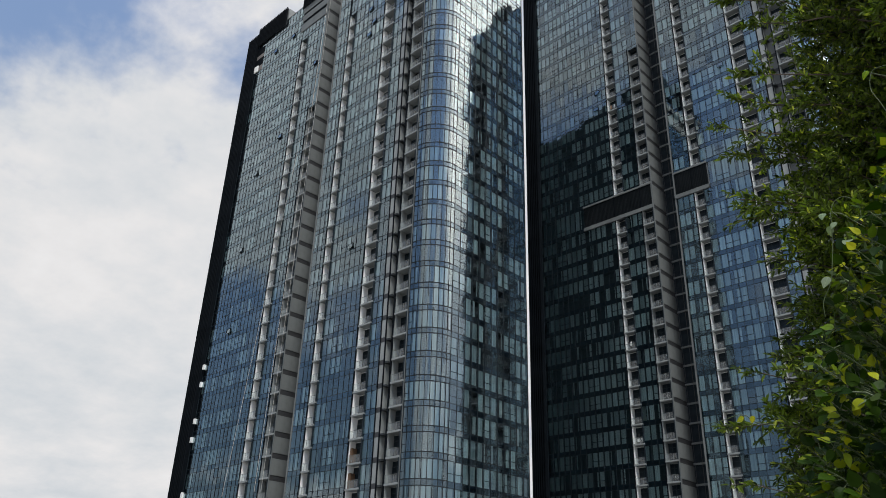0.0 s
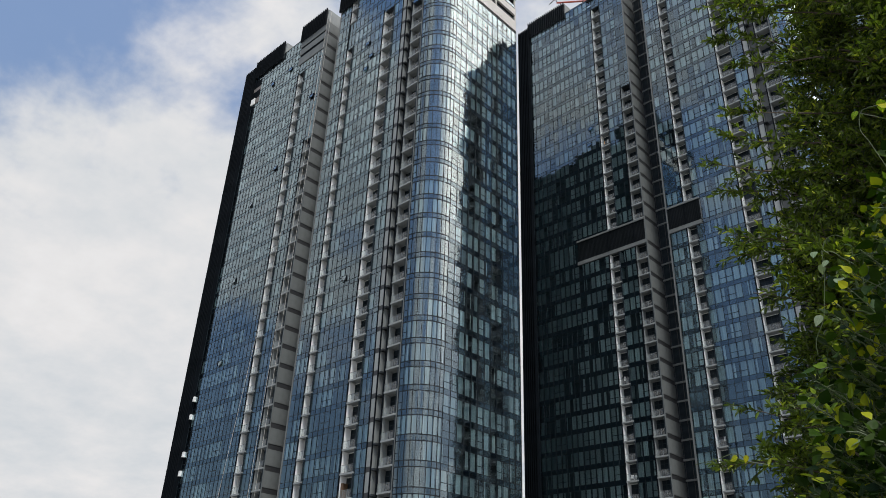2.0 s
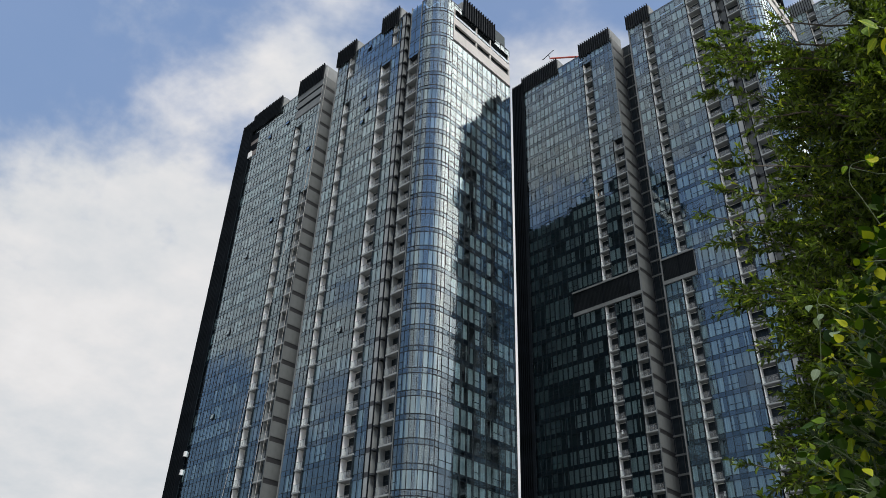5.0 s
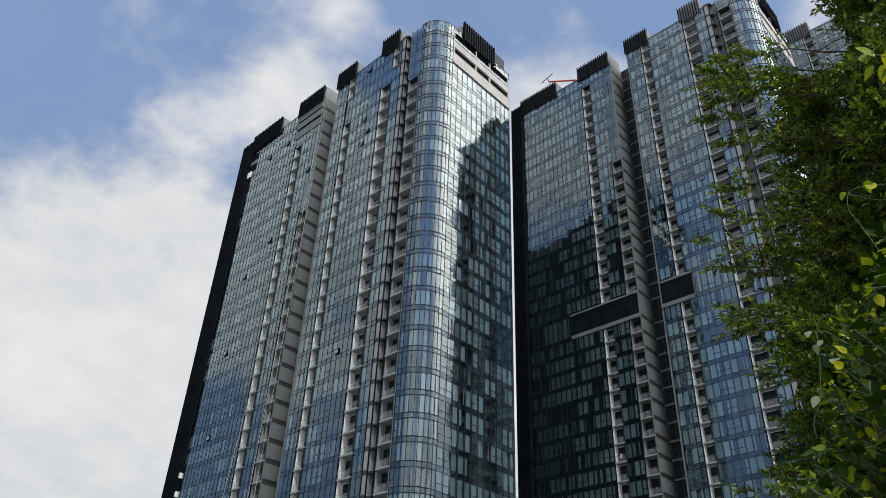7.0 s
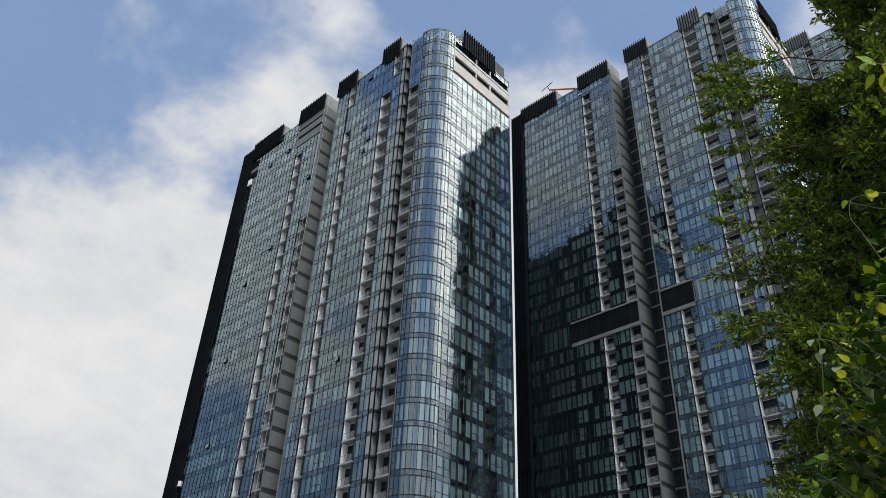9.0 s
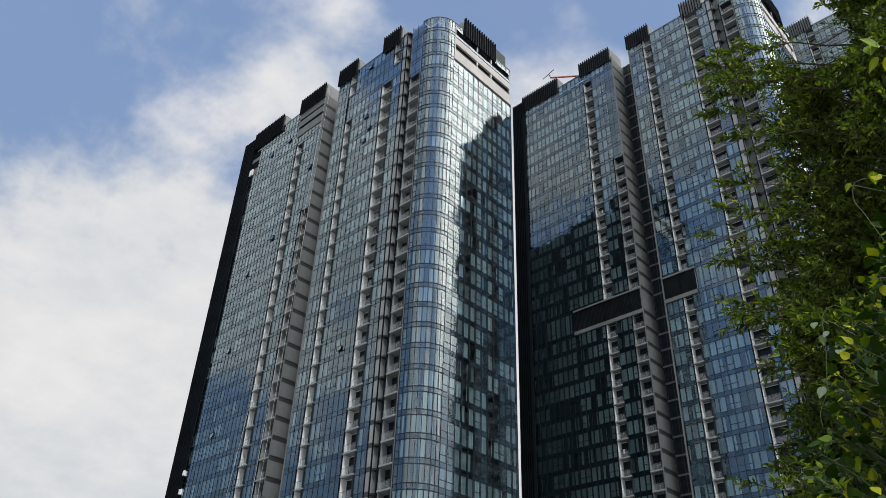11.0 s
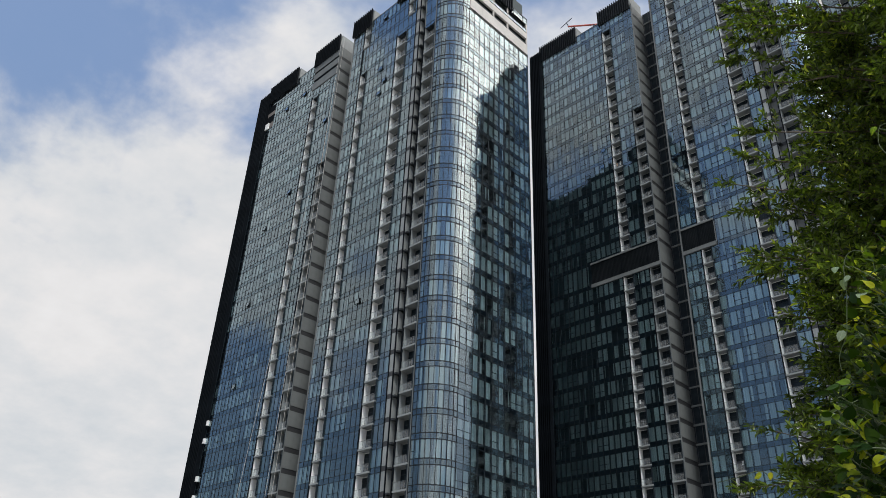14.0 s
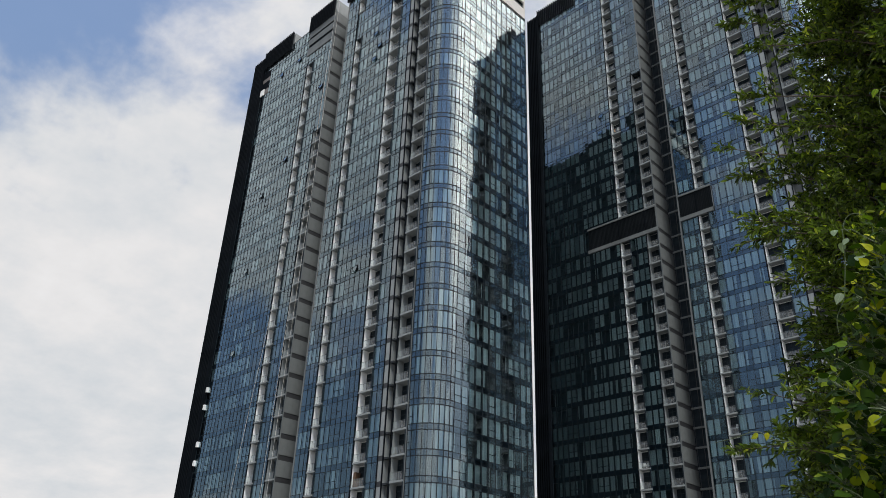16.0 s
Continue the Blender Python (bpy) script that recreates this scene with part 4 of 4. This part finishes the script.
    for az, el, size, kind in ((105.2, 25.3, 0.030, 2), (104.8, 25.5, 0.024, 2), (104.2, 24.2, 0.045, 2), (106.0, 22.0, 0.034, 2), (105.5, 26.2, 0.028, 2), (113.0, 13.2, 0.024, 1), (112.4, 13.3, 0.020, 1), (98.6, 34.9, 0.040, 1), (98.2, 34.3, 0.036, 1), (100.4, 34.6, 0.028, 1), (97.4, 33.9, 0.030, 1), (95.6, 42.6, 0.060, 1), (95.0, 42.2, 0.066, 1), (94.6, 41.5, 0.060, 1), (94.2, 42.1, 0.064, 1), (95.4, 41.7, 0.052, 1), (93.9, 41.3, 0.056, 0), (94.4, 40.9, 0.050, 1)):
        p = toward_sky(az, el, 2.04) - off
        fwd = (rand_dir(rng) + Vector((-0.6, 0, -0.6))).normalized()
        side = Vector((0.1, -1, 0.4)).cross(fwd).normalized()
        up = fwd.cross(side).normalized()
        part("leaf", sets[kind][rng.randrange(5)], vine, at=Matrix.Translation(p) @ Matrix((fwd, side, up)).transposed().to_4x4() @ Matrix.Diagonal((size, size, size, 1)))


climber()

# ---- things left on the balconies ----
OAK = painted("brown_board", (0.075, 0.042, 0.022), (0.13, 0.075, 0.04), 0.6)
CHAIR_WHITE = painted("white_moulded_plastic", (0.72, 0.72, 0.70), (0.80, 0.80, 0.78), 0.4)
ORANGE = painted("orange_cloth", (0.46, 0.20, 0.05), (0.58, 0.28, 0.08), 0.9, streak=False)
PALE_CLOTH = painted("pale_cloth", (0.60, 0.60, 0.60), (0.74, 0.73, 0.71), 0.9, streak=False)
DARK_CLOTH = painted("dark_cloth", (0.02, 0.022, 0.03), (0.05, 0.05, 0.06), 0.9, streak=False)
CLAY = painted("clay_pot", (0.22, 0.10, 0.06), (0.30, 0.15, 0.09), 0.8)
POT_LEAF = painted("pot_plant_leaf", (0.03, 0.07, 0.015), (0.08, 0.15, 0.03), 0.5, streak=False)


def standing(name, label, category, group, u, depth, level, front):
    """An Empty on a balcony floor: u along the front, depth in from the glass line."""
    ob = new(name)
    ob.location = (front[0] + u, front[1] + depth, level + 0.10)
    return tagged(ob, label, category, group)


def boxes(name, mat, parent, label, *dims):
    soup = Soup()
    for d in dims:
        soup.box(*d)
    return part_of(name, soup, mat, parent, label)


def cabinet(u, depth, level, front):
    ob = standing("storage_cabinet", "tall brown board cabinet against the balcony cheek wall", "cabinet", "balcony cabinets", u, depth, level, front)
    boxes("body", OAK, ob, "", (-0.22, 0.22, -0.42, 0.42, 0.06, 2.05))
    boxes("plinth", DARK_CLOTH, ob, "", (-0.18, 0.20, -0.38, 0.38, 0.0, 0.06))
    for y in (-0.21, 0.21):
        door = boxes("door", OAK, ob, "", (0.22, 0.245, y - 0.195, y + 0.195, 0.10, 2.0))
        boxes("handle", GREY, door, "small grey handle", (0.245, 0.275, -0.015 + y * 0.3, 0.015 + y * 0.3, 1.0, 1.16))


def garden_chair(u, depth, level, front):
    ob = standing("garden_chair", "white moulded plastic chair on the balcony floor", "chair", "balcony chairs", u, depth, level, front)
    boxes("seat", CHAIR_WHITE, ob, "", (-0.25, 0.25, -0.24, 0.24, 0.41, 0.45))
    boxes("backrest", CHAIR_WHITE, ob, "", *[(x - 0.035, x + 0.035, 0.20, 0.24, 0.45, 0.95) for x in (-0.2, -0.07, 0.07, 0.2)], (-0.25, 0.25, 0.195, 0.245, 0.90, 1.0))
    for sx in (-1, 1):
        boxes("armrest", CHAIR_WHITE, ob, "", (sx * 0.25 - 0.03, sx * 0.25 + 0.03, -0.2, 0.2, 0.64, 0.67))
        for sy in (-1, 1):
            boxes("leg", CHAIR_WHITE, ob, "", (sx * 0.22 - 0.025, sx * 0.22 + 0.025, sy * 0.2 - 0.025, sy * 0.2 + 0.025, 0.0, 0.64 if sy < 0 else 0.41))


def clothes_rack(u, depth, level, front, cloths):
    ob = standing("clothes_rack", "folding clothes rack hung with washing on a balcony", "clothes rack", "clothes racks", u, depth, level, front)
    for x in (-0.55, 0.55):
        rod("upright", (x, -0.22, 0.0), (x * 0.96, 0.0, 1.55), 0.016, GREY, ob)
        rod("upright", (x, 0.22, 0.0), (x * 0.96, 0.0, 1.55), 0.016, GREY, ob)
    rod("rail", (-0.6, 0.0, 1.55), (0.6, 0.0, 1.55), 0.014, GREY, ob)
    rng = random.Random(int(u * 10))
    for i, mt in enumerate(cloths):
        x, n = -0.42 + 0.84 * i / max(1, len(cloths) - 1), 6
        wide, long = rng.uniform(0.24, 0.34), rng.uniform(0.6, 0.95)
        g = Soup()
        for k in range(n):
            a, b = x - wide / 2 + wide * k / n, x - wide / 2 + wide * (k + 1) / n
            ya, yb = 0.03 * math.sin(k * 1.9), 0.03 * math.sin((k + 1) * 1.9)
            for side in (-0.02, 0.02):
                g.quad((a, side, 1.56), (b, side, 1.56), (b, side * 3 + yb, 1.56 - long), (a, side * 3 + ya, 1.56 - long))
        part_of("garment", g, mt, ob)


def pot_plant(u, depth, level, front):
    ob = standing("potted_plant", "leafy plant in a clay pot by the balcony rail", "potted plant", "potted plants", u, depth, level, front)
    bm = bmesh.new()
    bmesh.ops.create_cone(bm, cap_ends=True, segments=14, radius1=0.15, radius2=0.22, depth=0.38)
    bm.transform(Matrix.Translation((0, 0, 0.19)))
    me = bpy.data.meshes.new("pot")
    bm.to_mesh(me)
    bm.free()
    me.materials.append(CLAY)
    part("pot", me, ob, "clay pot")
    rng = random.Random(3)
    g = Soup()
    for k in range(150):
        d = rand_dir(rng)
        d.z = abs(d.z)
        small_leaf(g, Vector((0, 0, 0.45)) + d * rng.uniform(0.1, 0.55), (d + rand_dir(rng) * 0.5).normalized(), Vector((0.1, 0, 1)).normalized(), 0.2, 0.09)
    part_of("foliage", g, POT_LEAF, ob, "", "stuff")


FRONT_A, FRONT_B = (A_X, A_Y), (B_X, B_Y)
for lv in (5, 6):
    cabinet(44.66, 0.55, levels_a[lv], FRONT_A)
for u, d in ((18.5, 0.35), (19.2, 0.45)):
    garden_chair(u, d, levels_b[8], FRONT_B)
clothes_rack(18.6, 0.45, levels_b[13], FRONT_B, (DARK_CLOTH, PALE_CLOTH, DARK_CLOTH))
clothes_rack(34.8, 0.5, levels_b[9], FRONT_B, (DARK_CLOTH, DARK_CLOTH, PALE_CLOTH))
clothes_rack(18.7, 0.4, levels_b[28], FRONT_B, (ORANGE, PALE_CLOTH))
pot_plant(34.75, 0.35, levels_b[25], FRONT_B)
